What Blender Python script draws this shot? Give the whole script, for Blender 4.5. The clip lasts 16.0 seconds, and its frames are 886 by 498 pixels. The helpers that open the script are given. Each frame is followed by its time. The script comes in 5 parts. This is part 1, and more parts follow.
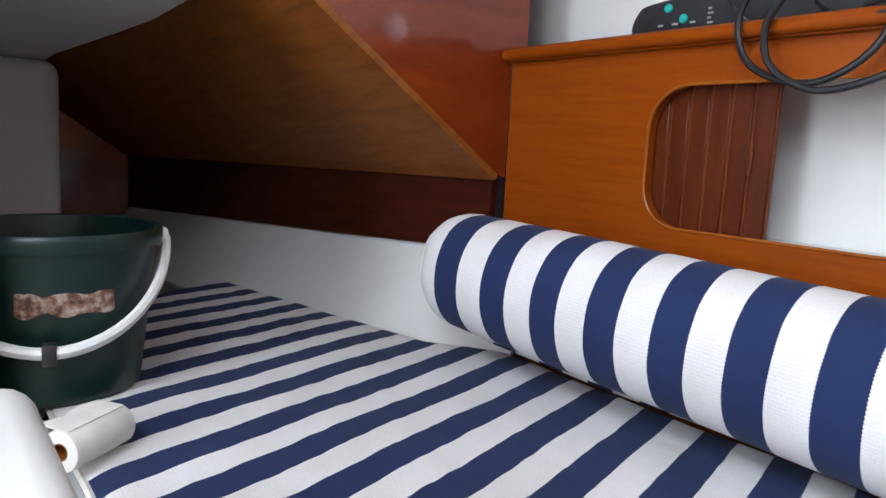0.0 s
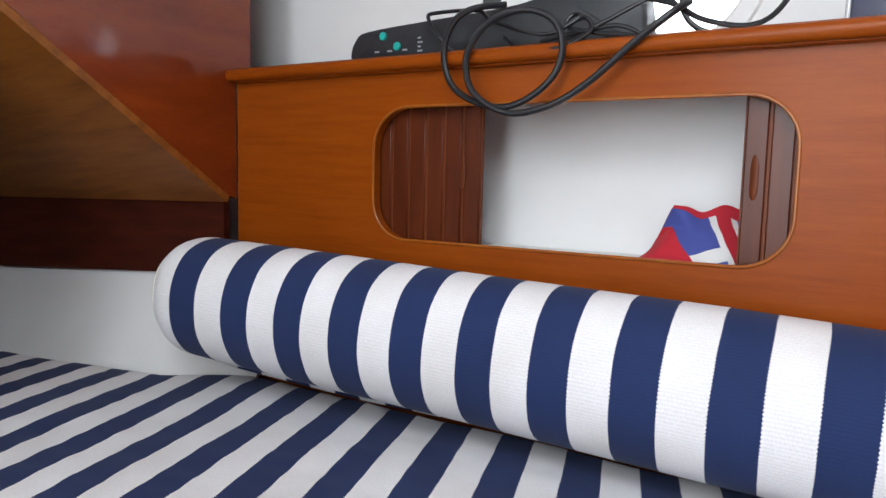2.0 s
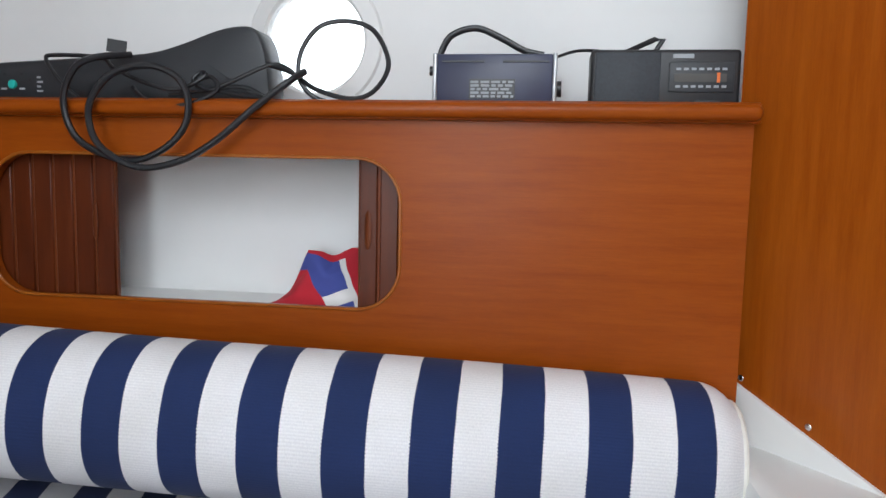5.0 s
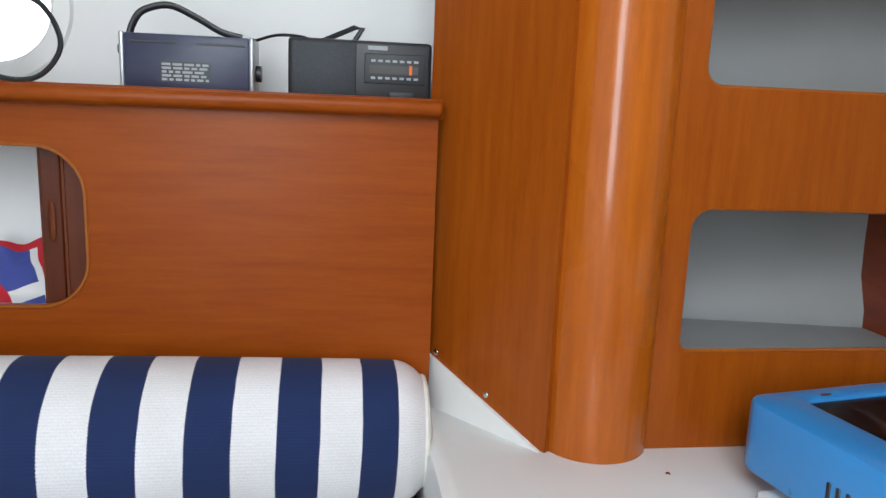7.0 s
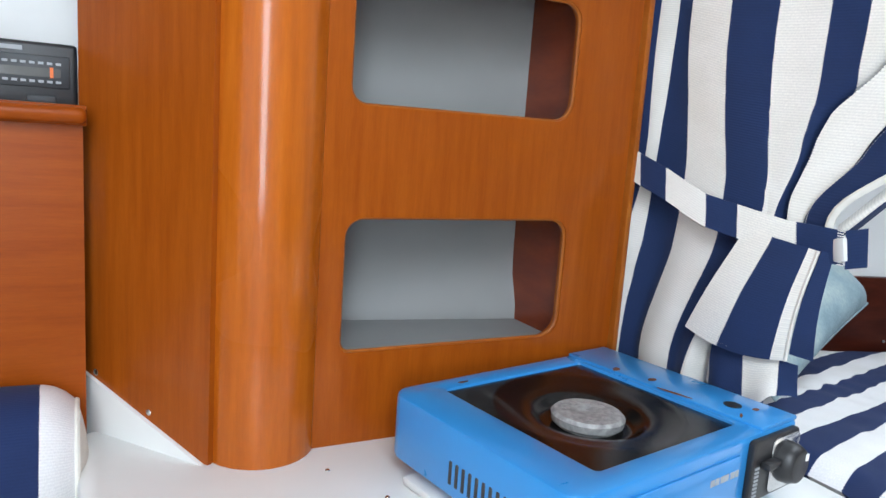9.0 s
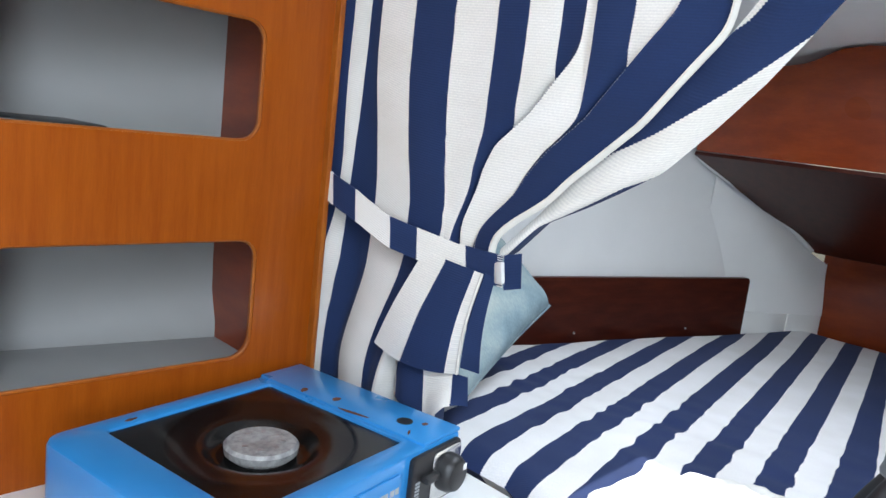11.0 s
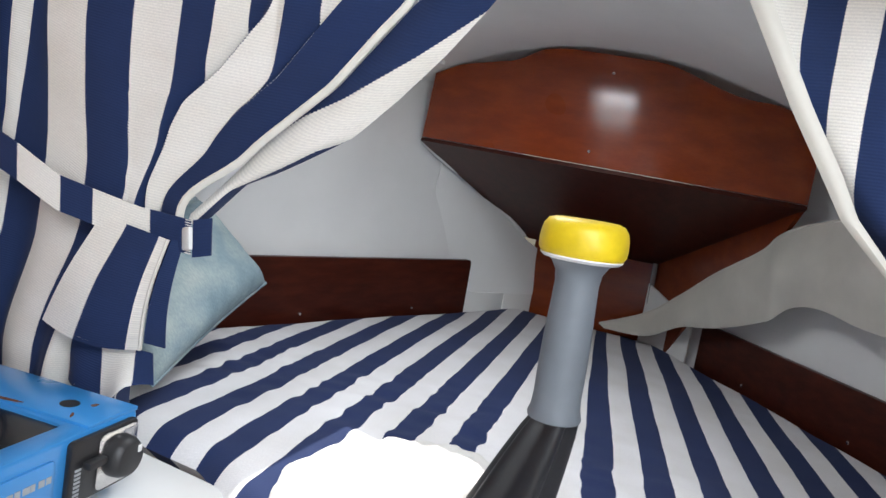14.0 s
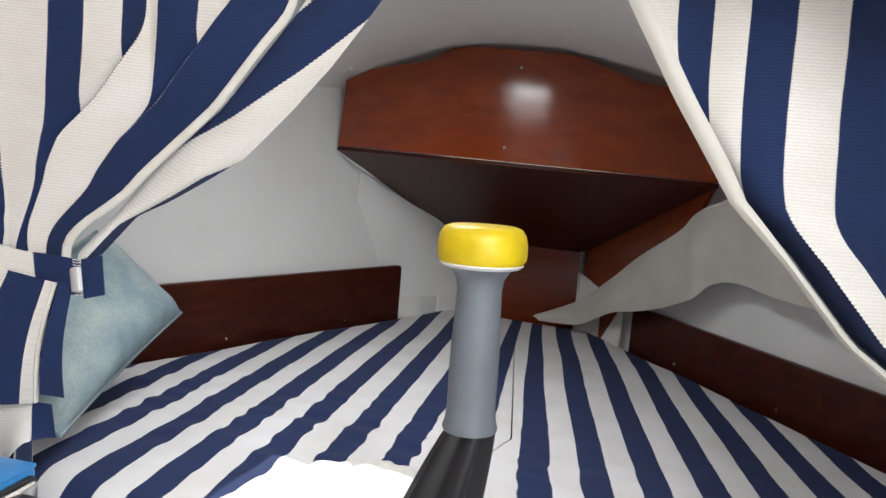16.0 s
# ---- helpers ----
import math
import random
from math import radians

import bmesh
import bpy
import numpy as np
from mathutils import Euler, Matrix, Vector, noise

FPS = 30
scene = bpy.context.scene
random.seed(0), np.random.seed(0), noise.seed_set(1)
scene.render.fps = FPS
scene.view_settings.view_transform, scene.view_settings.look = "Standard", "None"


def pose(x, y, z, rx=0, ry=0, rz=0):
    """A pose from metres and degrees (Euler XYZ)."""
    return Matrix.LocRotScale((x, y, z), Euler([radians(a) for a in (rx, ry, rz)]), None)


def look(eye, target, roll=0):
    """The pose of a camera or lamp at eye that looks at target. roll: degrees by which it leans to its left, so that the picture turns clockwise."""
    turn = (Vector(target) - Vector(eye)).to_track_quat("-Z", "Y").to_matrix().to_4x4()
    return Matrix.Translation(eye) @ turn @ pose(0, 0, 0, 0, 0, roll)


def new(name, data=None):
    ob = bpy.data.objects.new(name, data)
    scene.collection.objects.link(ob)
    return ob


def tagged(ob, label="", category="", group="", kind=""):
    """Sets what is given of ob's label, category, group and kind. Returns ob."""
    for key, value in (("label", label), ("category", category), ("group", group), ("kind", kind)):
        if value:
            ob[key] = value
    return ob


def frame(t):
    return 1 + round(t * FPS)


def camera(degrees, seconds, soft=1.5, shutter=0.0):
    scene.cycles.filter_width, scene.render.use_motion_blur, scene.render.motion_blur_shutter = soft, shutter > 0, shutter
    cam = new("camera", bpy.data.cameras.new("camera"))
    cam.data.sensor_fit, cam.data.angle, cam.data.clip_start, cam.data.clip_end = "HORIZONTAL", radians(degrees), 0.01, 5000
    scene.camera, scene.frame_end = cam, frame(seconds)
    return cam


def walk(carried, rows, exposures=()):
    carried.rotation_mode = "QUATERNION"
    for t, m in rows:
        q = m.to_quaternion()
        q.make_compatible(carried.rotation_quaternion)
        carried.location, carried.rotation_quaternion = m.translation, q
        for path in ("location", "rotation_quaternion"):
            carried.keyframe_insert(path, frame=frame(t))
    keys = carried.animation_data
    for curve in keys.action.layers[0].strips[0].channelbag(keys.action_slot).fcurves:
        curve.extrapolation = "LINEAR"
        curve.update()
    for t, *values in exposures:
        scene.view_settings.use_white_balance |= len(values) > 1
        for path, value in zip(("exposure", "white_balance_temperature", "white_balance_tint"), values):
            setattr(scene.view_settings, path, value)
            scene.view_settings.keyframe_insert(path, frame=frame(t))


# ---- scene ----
cam = camera(64.2, 16.0)
PATH = [
    (0, (0.105, -0.034, 0.069), (-1.469, 1.167, -0.214), 3.0),
    (0.5, (0.112, -0.036, 0.074), (-1.368, 1.273, -0.231), 1.8),
    (1, (0.12, -0.046, 0.076), (-1.252, 1.381, -0.209), 0.6),
    (1.5, (0.122, -0.051, 0.083), (-1.109, 1.505, -0.168), 0.9),
    (2, (0.122, -0.055, 0.073), (-0.916, 1.641, -0.137), 1.3),
    (2.5, (0.132, -0.042, 0.093), (-0.675, 1.775, -0.128), -0.1),
    (3, (0.141, -0.047, 0.094), (-0.554, 1.817, -0.111), 0.9),
    (3.5, (0.151, -0.06, 0.097), (-0.359, 1.867, -0.066), 0.5),
    (4, (0.159, -0.073, 0.099), (-0.205, 1.889, -0.041), 1.0),
    (4.2, (0.165, -0.075, 0.104), (-0.165, 1.894, -0.02), 1.2),
    (6.3, (0.308, -0.07, 0.211), (0.267, 1.89, -0.183), 1.5),
    (6.5, (0.314, -0.072, 0.194), (0.377, 1.891, -0.182), 1.9),
    (7, (0.345, -0.08, 0.212), (0.617, 1.868, -0.149), 2.3),
    (7.5, (0.359, -0.089, 0.227), (0.833, 1.816, -0.155), 2.9),
    (8, (0.394, -0.091, 0.212), (1.053, 1.762, -0.153), 4.3),
    (8.5, (0.41, -0.106, 0.231), (1.213, 1.689, -0.133), 5.2),
    (8.7, (0.426, -0.117, 0.227), (1.273, 1.664, -0.106), 4.6),
    (10.8, (0.536, -0.188, 0.297), (1.882, 1.252, -0.043), 6.3),
    (11, (0.549, -0.19, 0.298), (1.96, 1.19, -0.023), 6.6),
    (11.5, (0.562, -0.205, 0.294), (2.143, 0.981, -0.011), 7.7),
    (12, (0.573, -0.22, 0.29), (2.207, 0.896, -0.004), 8.3),
    (12.5, (0.588, -0.243, 0.284), (2.271, 0.802, 0.01), 9.2),
    (13, (0.605, -0.265, 0.287), (2.324, 0.724, 0.027), 8.9),
    (13.5, (0.614, -0.265, 0.281), (2.391, 0.62, 0.036), 9.3),
    (14, (0.614, -0.25, 0.271), (2.412, 0.593, 0.03), 9.7),
    (14.5, (0.623, -0.25, 0.269), (2.442, 0.546, 0.036), 9.6),
    (15, (0.636, -0.254, 0.27), (2.476, 0.495, 0.037), 8.1),
    (15.5, (0.643, -0.265, 0.28), (2.478, 0.494, 0.049), 6.1),
    (16, (0.65, -0.279, 0.287), (2.512, 0.418, 0.067), 4.9),
]
walk(cam, [(t, look(eye, target, roll)) for t, eye, target, roll in PATH], [(0, 0.64, 6150, 10), (2.0, 0.46, 6350, 10), (4.0, 0.13, 6300, 9), (6.5, 0.17, 6200, 7), (7.2, 0.23, 6200, 6), (8.5, 0.52, 6050, 6), (11, 0.42, 5950, 7), (12.5, 0.38, 6150, 9), (14.5, 0.15, 6450, 10), (16, 0.14, 6700, 10)])

# ---- light ----
world = bpy.data.worlds.new("sky")
world.use_nodes = True
scene.world = world
sky = world.node_tree.nodes.new("ShaderNodeTexSky")
sky.sky_type, sky.sun_disc = "NISHITA", False
sky.sun_elevation, sky.sun_rotation = radians(65), radians(100)
world.node_tree.links.new(sky.outputs["Color"], world.node_tree.nodes["Background"].inputs["Color"])
world.node_tree.nodes["Background"].inputs["Strength"].default_value = 0.12


def lamp(name, kind, m, energy, color=(1, 1, 1), size=0.0, size_y=0.0):
    data = bpy.data.lights.new(name, kind)
    data.energy, data.color = energy, color
    if kind == "AREA":
        data.shape, data.size, data.size_y = "RECTANGLE", size, size_y
    ob = new(name, data)
    ob.matrix_world = m
    return ob


sun = lamp("sun", "SUN", look((1.64, 0.21, 5.0), (1.64 - 2.25, 0.21 - 0.35, 0.0)), 5.0, (1.0, 0.95, 0.88))
sun.data.angle = radians(0.5)
# daylight in the openings: companionway, forehatch
lamp("daylight_companionway", "AREA", look((0.35, -0.62, 0.93), (0.72, 0.40, 0.02)), 13.5, (0.91, 0.955, 1.0), 0.7, 0.6)
lamp("daylight_forehatch", "AREA", look((1.64, 0.21, 0.70), (1.64, 0.21, 0.0)), 4.6, (0.94, 0.97, 1.0), 0.44, 0.24)
# unseen tall fill lamp added for the post's highlight and the settee locker
lamp("fill_starboard", "AREA", look((-0.05, -1.22, 0.34), (0.18, 0.6, 0.10)), 11.0, (0.92, 0.96, 1.0), 0.40, 0.85)

# ---- helpers for materials ----


def mat(name):
    m = bpy.data.materials.new(name)
    m.use_nodes = True
    return m, m.node_tree.nodes, m.node_tree.links, m.node_tree.nodes["Principled BSDF"]


def ramp(nodes, stops):
    r = nodes.new("ShaderNodeValToRGB")
    while len(r.color_ramp.elements) < len(stops):
        r.color_ramp.elements.new(0.5)
    for e, (p, c) in zip(r.color_ramp.elements, stops):
        e.position, e.color = p, (*c, 1)
    return r


def noise_tex(nodes, links, coord, scale, detail=4.0, stretch=(1, 1, 1), rough=0.55):
    mp = nodes.new("ShaderNodeMapping")
    mp.inputs["Scale"].default_value = stretch
    links.new(coord, mp.inputs["Vector"])
    n = nodes.new("ShaderNodeTexNoise")
    n.inputs["Scale"].default_value, n.inputs["Detail"].default_value, n.inputs["Roughness"].default_value = scale, detail, rough
    links.new(mp.outputs["Vector"], n.inputs["Vector"])
    return n.outputs["Fac"]


def bump(nodes, links, bsdf, height, strength, distance):
    b = nodes.new("ShaderNodeBump")
    b.inputs["Strength"].default_value, b.inputs["Distance"].default_value = strength, distance
    links.new(height, b.inputs["Height"])
    links.new(b.outputs["Normal"], bsdf.inputs["Normal"])


def mixc(nodes, links, fac, a, b, mode="MIX"):
    m = nodes.new("ShaderNodeMix")
    m.data_type, m.blend_type = "RGBA", mode
    for key, v in ((0, fac), (6, a), (7, b)):
        if isinstance(v, (int, float)):
            m.inputs[key].default_value = v
        elif isinstance(v, tuple):
            m.inputs[key].default_value = (*v, 1)
        else:
            links.new(v, m.inputs[key])
    return m.outputs[2]


def wood(name, dark, mid, light, stretch, rough=0.3, coat=0.16, scale=1.0, gloss=0.3):
    m, n, l, p = mat(name)
    co = n.new("ShaderNodeTexCoord").outputs["Object"]
    grain = noise_tex(n, l, co, 6.0 * scale, 6.0, stretch)
    fine = noise_tex(n, l, co, 60.0 * scale, 3.0, stretch)
    broad = noise_tex(n, l, co, 1.6, 2.0, (1, 1, 1))
    r = ramp(n, [(0.25, dark), (0.5, mid), (0.75, light)])
    l.new(grain, r.inputs["Fac"])
    rf = ramp(n, [(0.3, (0.80, 0.76, 0.72)), (0.65, (1, 1, 1))])
    l.new(fine, rf.inputs["Fac"])
    c = mixc(n, l, 0.42, r.outputs["Color"], rf.outputs["Color"], "MULTIPLY")
    rb = ramp(n, [(0.3, (0.8, 0.76, 0.72)), (0.7, (1.0, 1.0, 1.0))])
    l.new(broad, rb.inputs["Fac"])
    l.new(mixc(n, l, 0.6, c, rb.outputs["Color"], "MULTIPLY"), p.inputs["Base Color"])
    rr = n.new("ShaderNodeMapRange")
    rr.inputs["To Min"].default_value, rr.inputs["To Max"].default_value = rough - 0.07, rough + 0.1
    l.new(broad, rr.inputs["Value"])
    l.new(rr.outputs["Result"], p.inputs["Roughness"])
    p.inputs["Coat Weight"].default_value, p.inputs["Coat Roughness"].default_value = coat, gloss
    p.inputs["Specular IOR Level"].default_value = 0.12
    bump(n, l, p, fine, 0.12, 0.001)
    return m


def plain(name, color, rough=0.5, metal=0.0, vary=0.12, scale=8.0, bumpy=0.1, fine=250.0, coat=0.0):
    m, n, l, p = mat(name)
    co = n.new("ShaderNodeTexCoord").outputs["Object"]
    a = noise_tex(n, l, co, scale, 5.0)
    f = noise_tex(n, l, co, fine, 2.0)
    r = ramp(n, [(0.3, tuple(v * (1 - vary) for v in color)), (0.7, tuple(min(1, v * (1 + vary * 0.4)) for v in color))])
    l.new(a, r.inputs["Fac"])
    l.new(r.outputs["Color"], p.inputs["Base Color"])
    rr = n.new("ShaderNodeMapRange")
    rr.inputs["To Min"].default_value, rr.inputs["To Max"].default_value = max(0.02, rough - 0.08), min(1, rough + 0.08)
    l.new(a, rr.inputs["Value"])
    l.new(rr.outputs["Result"], p.inputs["Roughness"])
    p.inputs["Metallic"].default_value, p.inputs["Coat Weight"].default_value = metal, coat
    bump(n, l, p, f, bumpy, 0.0006)
    return m


PITCH = 0.0805


def stripes(name, navy=(0.006, 0.020, 0.088), white=(0.80, 0.785, 0.78), relief=0.5):
    """Ribbed cotton, woven navy and off-white; u of the map runs across the stripes in metres, v along them."""
    m, n, l, p = mat(name)
    uv = n.new("ShaderNodeTexCoord").outputs["UV"]
    sep = n.new("ShaderNodeSeparateXYZ")
    l.new(uv, sep.inputs[0])

    def calc(op, a, b=None):
        k = n.new("ShaderNodeMath")
        k.operation = op
        for i, v in enumerate((a, b)):
            if isinstance(v, (int, float)):
                k.inputs[i].default_value = v
            elif v is not None:
                l.new(v, k.inputs[i])
        return k.outputs[0]
    rib = calc("SINE", calc("MULTIPLY", sep.outputs["Y"], 2 * math.pi / 0.0034))
    wob = noise_tex(n, l, uv, 14.0, 2.0)
    u = calc("ADD", sep.outputs["X"], calc("MULTIPLY", rib, 0.0005))
    u = calc("ADD", u, calc("MULTIPLY", calc("SUBTRACT", wob, 0.5), 0.003))
    saw = calc("FRACT", calc("DIVIDE", u, PITCH))
    on = calc("GREATER_THAN", saw, 0.5)
    soil = noise_tex(n, l, uv, 9.0, 5.0)
    thread = noise_tex(n, l, uv, 900.0, 2.0, (1, 0.35, 1))
    rs = ramp(n, [(0.3, (0.88, 0.87, 0.84)), (0.65, (1, 1, 1))])
    l.new(soil, rs.inputs["Fac"])
    rt = ramp(n, [(0.3, (0.87, 0.87, 0.89)), (0.7, (1.05, 1.05, 1.05))])
    l.new(thread, rt.inputs["Fac"])
    c = mixc(n, l, on, white, navy)
    c = mixc(n, l, 1.0, c, rs.outputs["Color"], "MULTIPLY")
    c = mixc(n, l, 0.8, c, rt.outputs["Color"], "MULTIPLY")
    ribc = ramp(n, [(0.0, (0.90, 0.90, 0.92)), (1.0, (1.04, 1.04, 1.04))])
    l.new(calc("ADD", calc("MULTIPLY", rib, 0.5), 0.5), ribc.inputs["Fac"])
    l.new(mixc(n, l, relief, c, ribc.outputs["Color"], "MULTIPLY"), p.inputs["Base Color"])
    p.inputs["Roughness"].default_value = 0.9
    p.inputs["Sheen Weight"].default_value = 0.04
    bump(n, l, p, calc("ADD", calc("MULTIPLY", rib, 0.5), calc("MULTIPLY", thread, 0.45)), 0.26 * relief + 0.08, 0.0006)
    return m


WOOD = wood("mahogany_panel", (0.250, 0.047, 0.0024), (0.295, 0.060, 0.0032), (0.335, 0.073, 0.0045), (1, 8, 14), 0.3, 0.07)
WOODV = wood("mahogany_upright", (0.275, 0.056, 0.0030), (0.325, 0.073, 0.0042), (0.370, 0.090, 0.0060), (14, 14, 1), 0.3, 0.25, gloss=0.15)
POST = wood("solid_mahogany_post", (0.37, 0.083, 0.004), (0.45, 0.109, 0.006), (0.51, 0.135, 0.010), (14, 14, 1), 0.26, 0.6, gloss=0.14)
LIP = wood("mahogany_edge", (0.27, 0.070, 0.006), (0.34, 0.095, 0.009), (0.41, 0.130, 0.015), (6, 6, 3), 0.3, 0.5)
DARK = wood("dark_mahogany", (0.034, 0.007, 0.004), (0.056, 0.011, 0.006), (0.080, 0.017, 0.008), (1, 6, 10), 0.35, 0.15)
RED = wood("red_mahogany", (0.150, 0.021, 0.004), (0.200, 0.031, 0.005), (0.250, 0.044, 0.007), (5, 1.2, 5), 0.30, 0.85, gloss=0.10)
# RED with a brighter colour, for the bow locker's front alone
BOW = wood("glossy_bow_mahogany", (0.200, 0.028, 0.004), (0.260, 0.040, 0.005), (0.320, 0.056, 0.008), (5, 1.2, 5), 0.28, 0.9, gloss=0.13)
PLY = wood("worn_plywood", (0.16, 0.048, 0.008), (0.26, 0.083, 0.013), (0.33, 0.115, 0.020), (1, 9, 9), 0.45, 0.25)
GROOVE = wood("tambour_groove", (0.11, 0.028, 0.009), (0.16, 0.042, 0.014), (0.20, 0.058, 0.020), (10, 10, 1), 0.4, 0.1)
TAMB = wood("tambour_door", (0.070, 0.014, 0.0036), (0.100, 0.020, 0.005), (0.130, 0.028, 0.007), (10, 10, 1), 0.35, 0.4)
GRP = plain("white_moulded_plastic", (0.78, 0.78, 0.76), 0.35, vary=0.08, scale=3.0, bumpy=0.04)
LINING = plain("vinyl_lining", (0.84, 0.84, 0.825), 0.6, vary=0.09, scale=2.5, bumpy=0.25, fine=500)
# grey holds the pigeonholes' shade in its colour; also the bow seam's own grey
SHADE_SEAM_GREY = plain("grey_shade_and_seam", (0.28, 0.28, 0.275), 0.6, vary=0.12, scale=4.0, bumpy=0.25, fine=500)
CREAM = plain("cream_vinyl", (0.66, 0.63, 0.56), 0.55, vary=0.15, scale=6.0, bumpy=0.25, fine=400)
STRIPE = stripes("striped_cotton")
CURTAIN = stripes("ribbed_curtain_cotton", navy=(0.0075, 0.024, 0.092), white=(0.83, 0.795, 0.73), relief=0.8)
STRIPE_FLAT = stripes("striped_cover", relief=0.25)
PIPING = plain("cream_piping", (0.72, 0.69, 0.62), 0.85, vary=0.1, scale=40, bumpy=0.4, fine=900)
BLUE = plain("blue_enamel", (0.040, 0.25, 0.60), 0.3, vary=0.05, scale=14, bumpy=0.06, fine=120, coat=0.3)
RUST = plain("rust", (0.16, 0.05, 0.02), 0.9, vary=0.4, scale=120, bumpy=0.6)
BLACK = plain("black_enamel", (0.006, 0.006, 0.006), 0.24, vary=0.5, scale=30, bumpy=0.1, fine=160, coat=0.0)
MATT = plain("black_plastic", (0.018, 0.018, 0.020), 0.42, vary=0.3, scale=30, bumpy=0.25)
CABLE = plain("black_cable", (0.012, 0.012, 0.014), 0.4, vary=0.3, scale=40, bumpy=0.2)
CHARCOAL = plain("charcoal_plastic", (0.024, 0.027, 0.031), 0.5, vary=0.15, scale=25, bumpy=0.35, fine=700)
NAVYPL = plain("dark_blue_plastic", (0.030, 0.034, 0.075), 0.4, vary=0.15, scale=25, bumpy=0.25, fine=600)
SILVER = plain("silver_plastic", (0.45, 0.46, 0.47), 0.35, metal=0.6, vary=0.1, scale=30, bumpy=0.05)
CHROME = plain("worn_chrome", (0.60, 0.60, 0.60), 0.18, metal=1.0, vary=0.2, scale=60, bumpy=0.05)
ALU = plain("cast_aluminium", (0.50, 0.50, 0.51), 0.45, metal=0.7, vary=0.25, scale=70, bumpy=0.5, fine=400)
BURNER = plain("burnt_casting", (0.40, 0.40, 0.395), 0.55, metal=0.2, vary=0.45, scale=110, bumpy=0.25, fine=400)
TEAL = plain("teal_button", (0.02, 0.42, 0.36), 0.4, vary=0.05, bumpy=0.02)
PRINT = plain("grey_print", (0.36, 0.38, 0.40), 0.6, vary=0.1, bumpy=0.02)
GREYP = plain("grey_rubbery_plastic", (0.17, 0.19, 0.215), 0.45, vary=0.15, scale=16, bumpy=0.2, fine=500)
YELLOW = plain("scuffed_yellow_plastic", (0.80, 0.58, 0.012), 0.4, vary=0.22, scale=28, bumpy=0.2)
GREEN = plain("dark_green_plastic", (0.004, 0.020, 0.017), 0.35, vary=0.2, scale=12, bumpy=0.1)
WHITEP = plain("white_plastic", (0.78, 0.78, 0.76), 0.4, vary=0.06, scale=12, bumpy=0.05)
CLOTHW = plain("white_cloth", (0.72, 0.70, 0.66), 0.9, vary=0.12, scale=30, bumpy=0.5, fine=900)
ORANGE = plain("orange_pointer", (0.75, 0.16, 0.02), 0.5, vary=0.05)
WINDOW = plain("dial_window", (0.10, 0.10, 0.095), 0.15, vary=0.1, scale=20, bumpy=0.02)
SPEAKER = plain("speaker_grille", (0.030, 0.036, 0.044), 0.5, vary=0.3, scale=300, bumpy=1.0, fine=900)


def denim():
    m, n, l, p = mat("faded_denim")
    co = n.new("ShaderNodeTexCoord").outputs["Object"]
    a = noise_tex(n, l, co, 9.0, 6.0)
    b = noise_tex(n, l, co, 420.0, 2.0, (1, 0.3, 1))
    r = ramp(n, [(0.28, (0.13, 0.19, 0.23)), (0.5, (0.24, 0.32, 0.35)), (0.72, (0.42, 0.47, 0.45))])
    l.new(a, r.inputs["Fac"])
    rb = ramp(n, [(0.3, (0.78, 0.8, 0.82)), (0.7, (1.05, 1.05, 1.02))])
    l.new(b, rb.inputs["Fac"])
    l.new(mixc(n, l, 0.8, r.outputs["Color"], rb.outputs["Color"], "MULTIPLY"), p.inputs["Base Color"])
    p.inputs["Roughness"].default_value = 0.95
    bump(n, l, p, b, 0.4, 0.001)
    return m


DENIM = denim()


def speckle():
    """Torn remains of a paper sticker."""
    m, n, l, p = mat("torn_sticker")
    co = n.new("ShaderNodeTexCoord").outputs["Object"]
    r = ramp(n, [(0.38, (0.07, 0.03, 0.02)), (0.5, (0.22, 0.11, 0.07)), (0.66, (0.42, 0.37, 0.32))])
    l.new(noise_tex(n, l, co, 90.0, 4.0), r.inputs["Fac"])
    l.new(r.outputs["Color"], p.inputs["Base Color"])
    p.inputs["Roughness"].default_value = 0.8
    return m


STICKER = speckle()


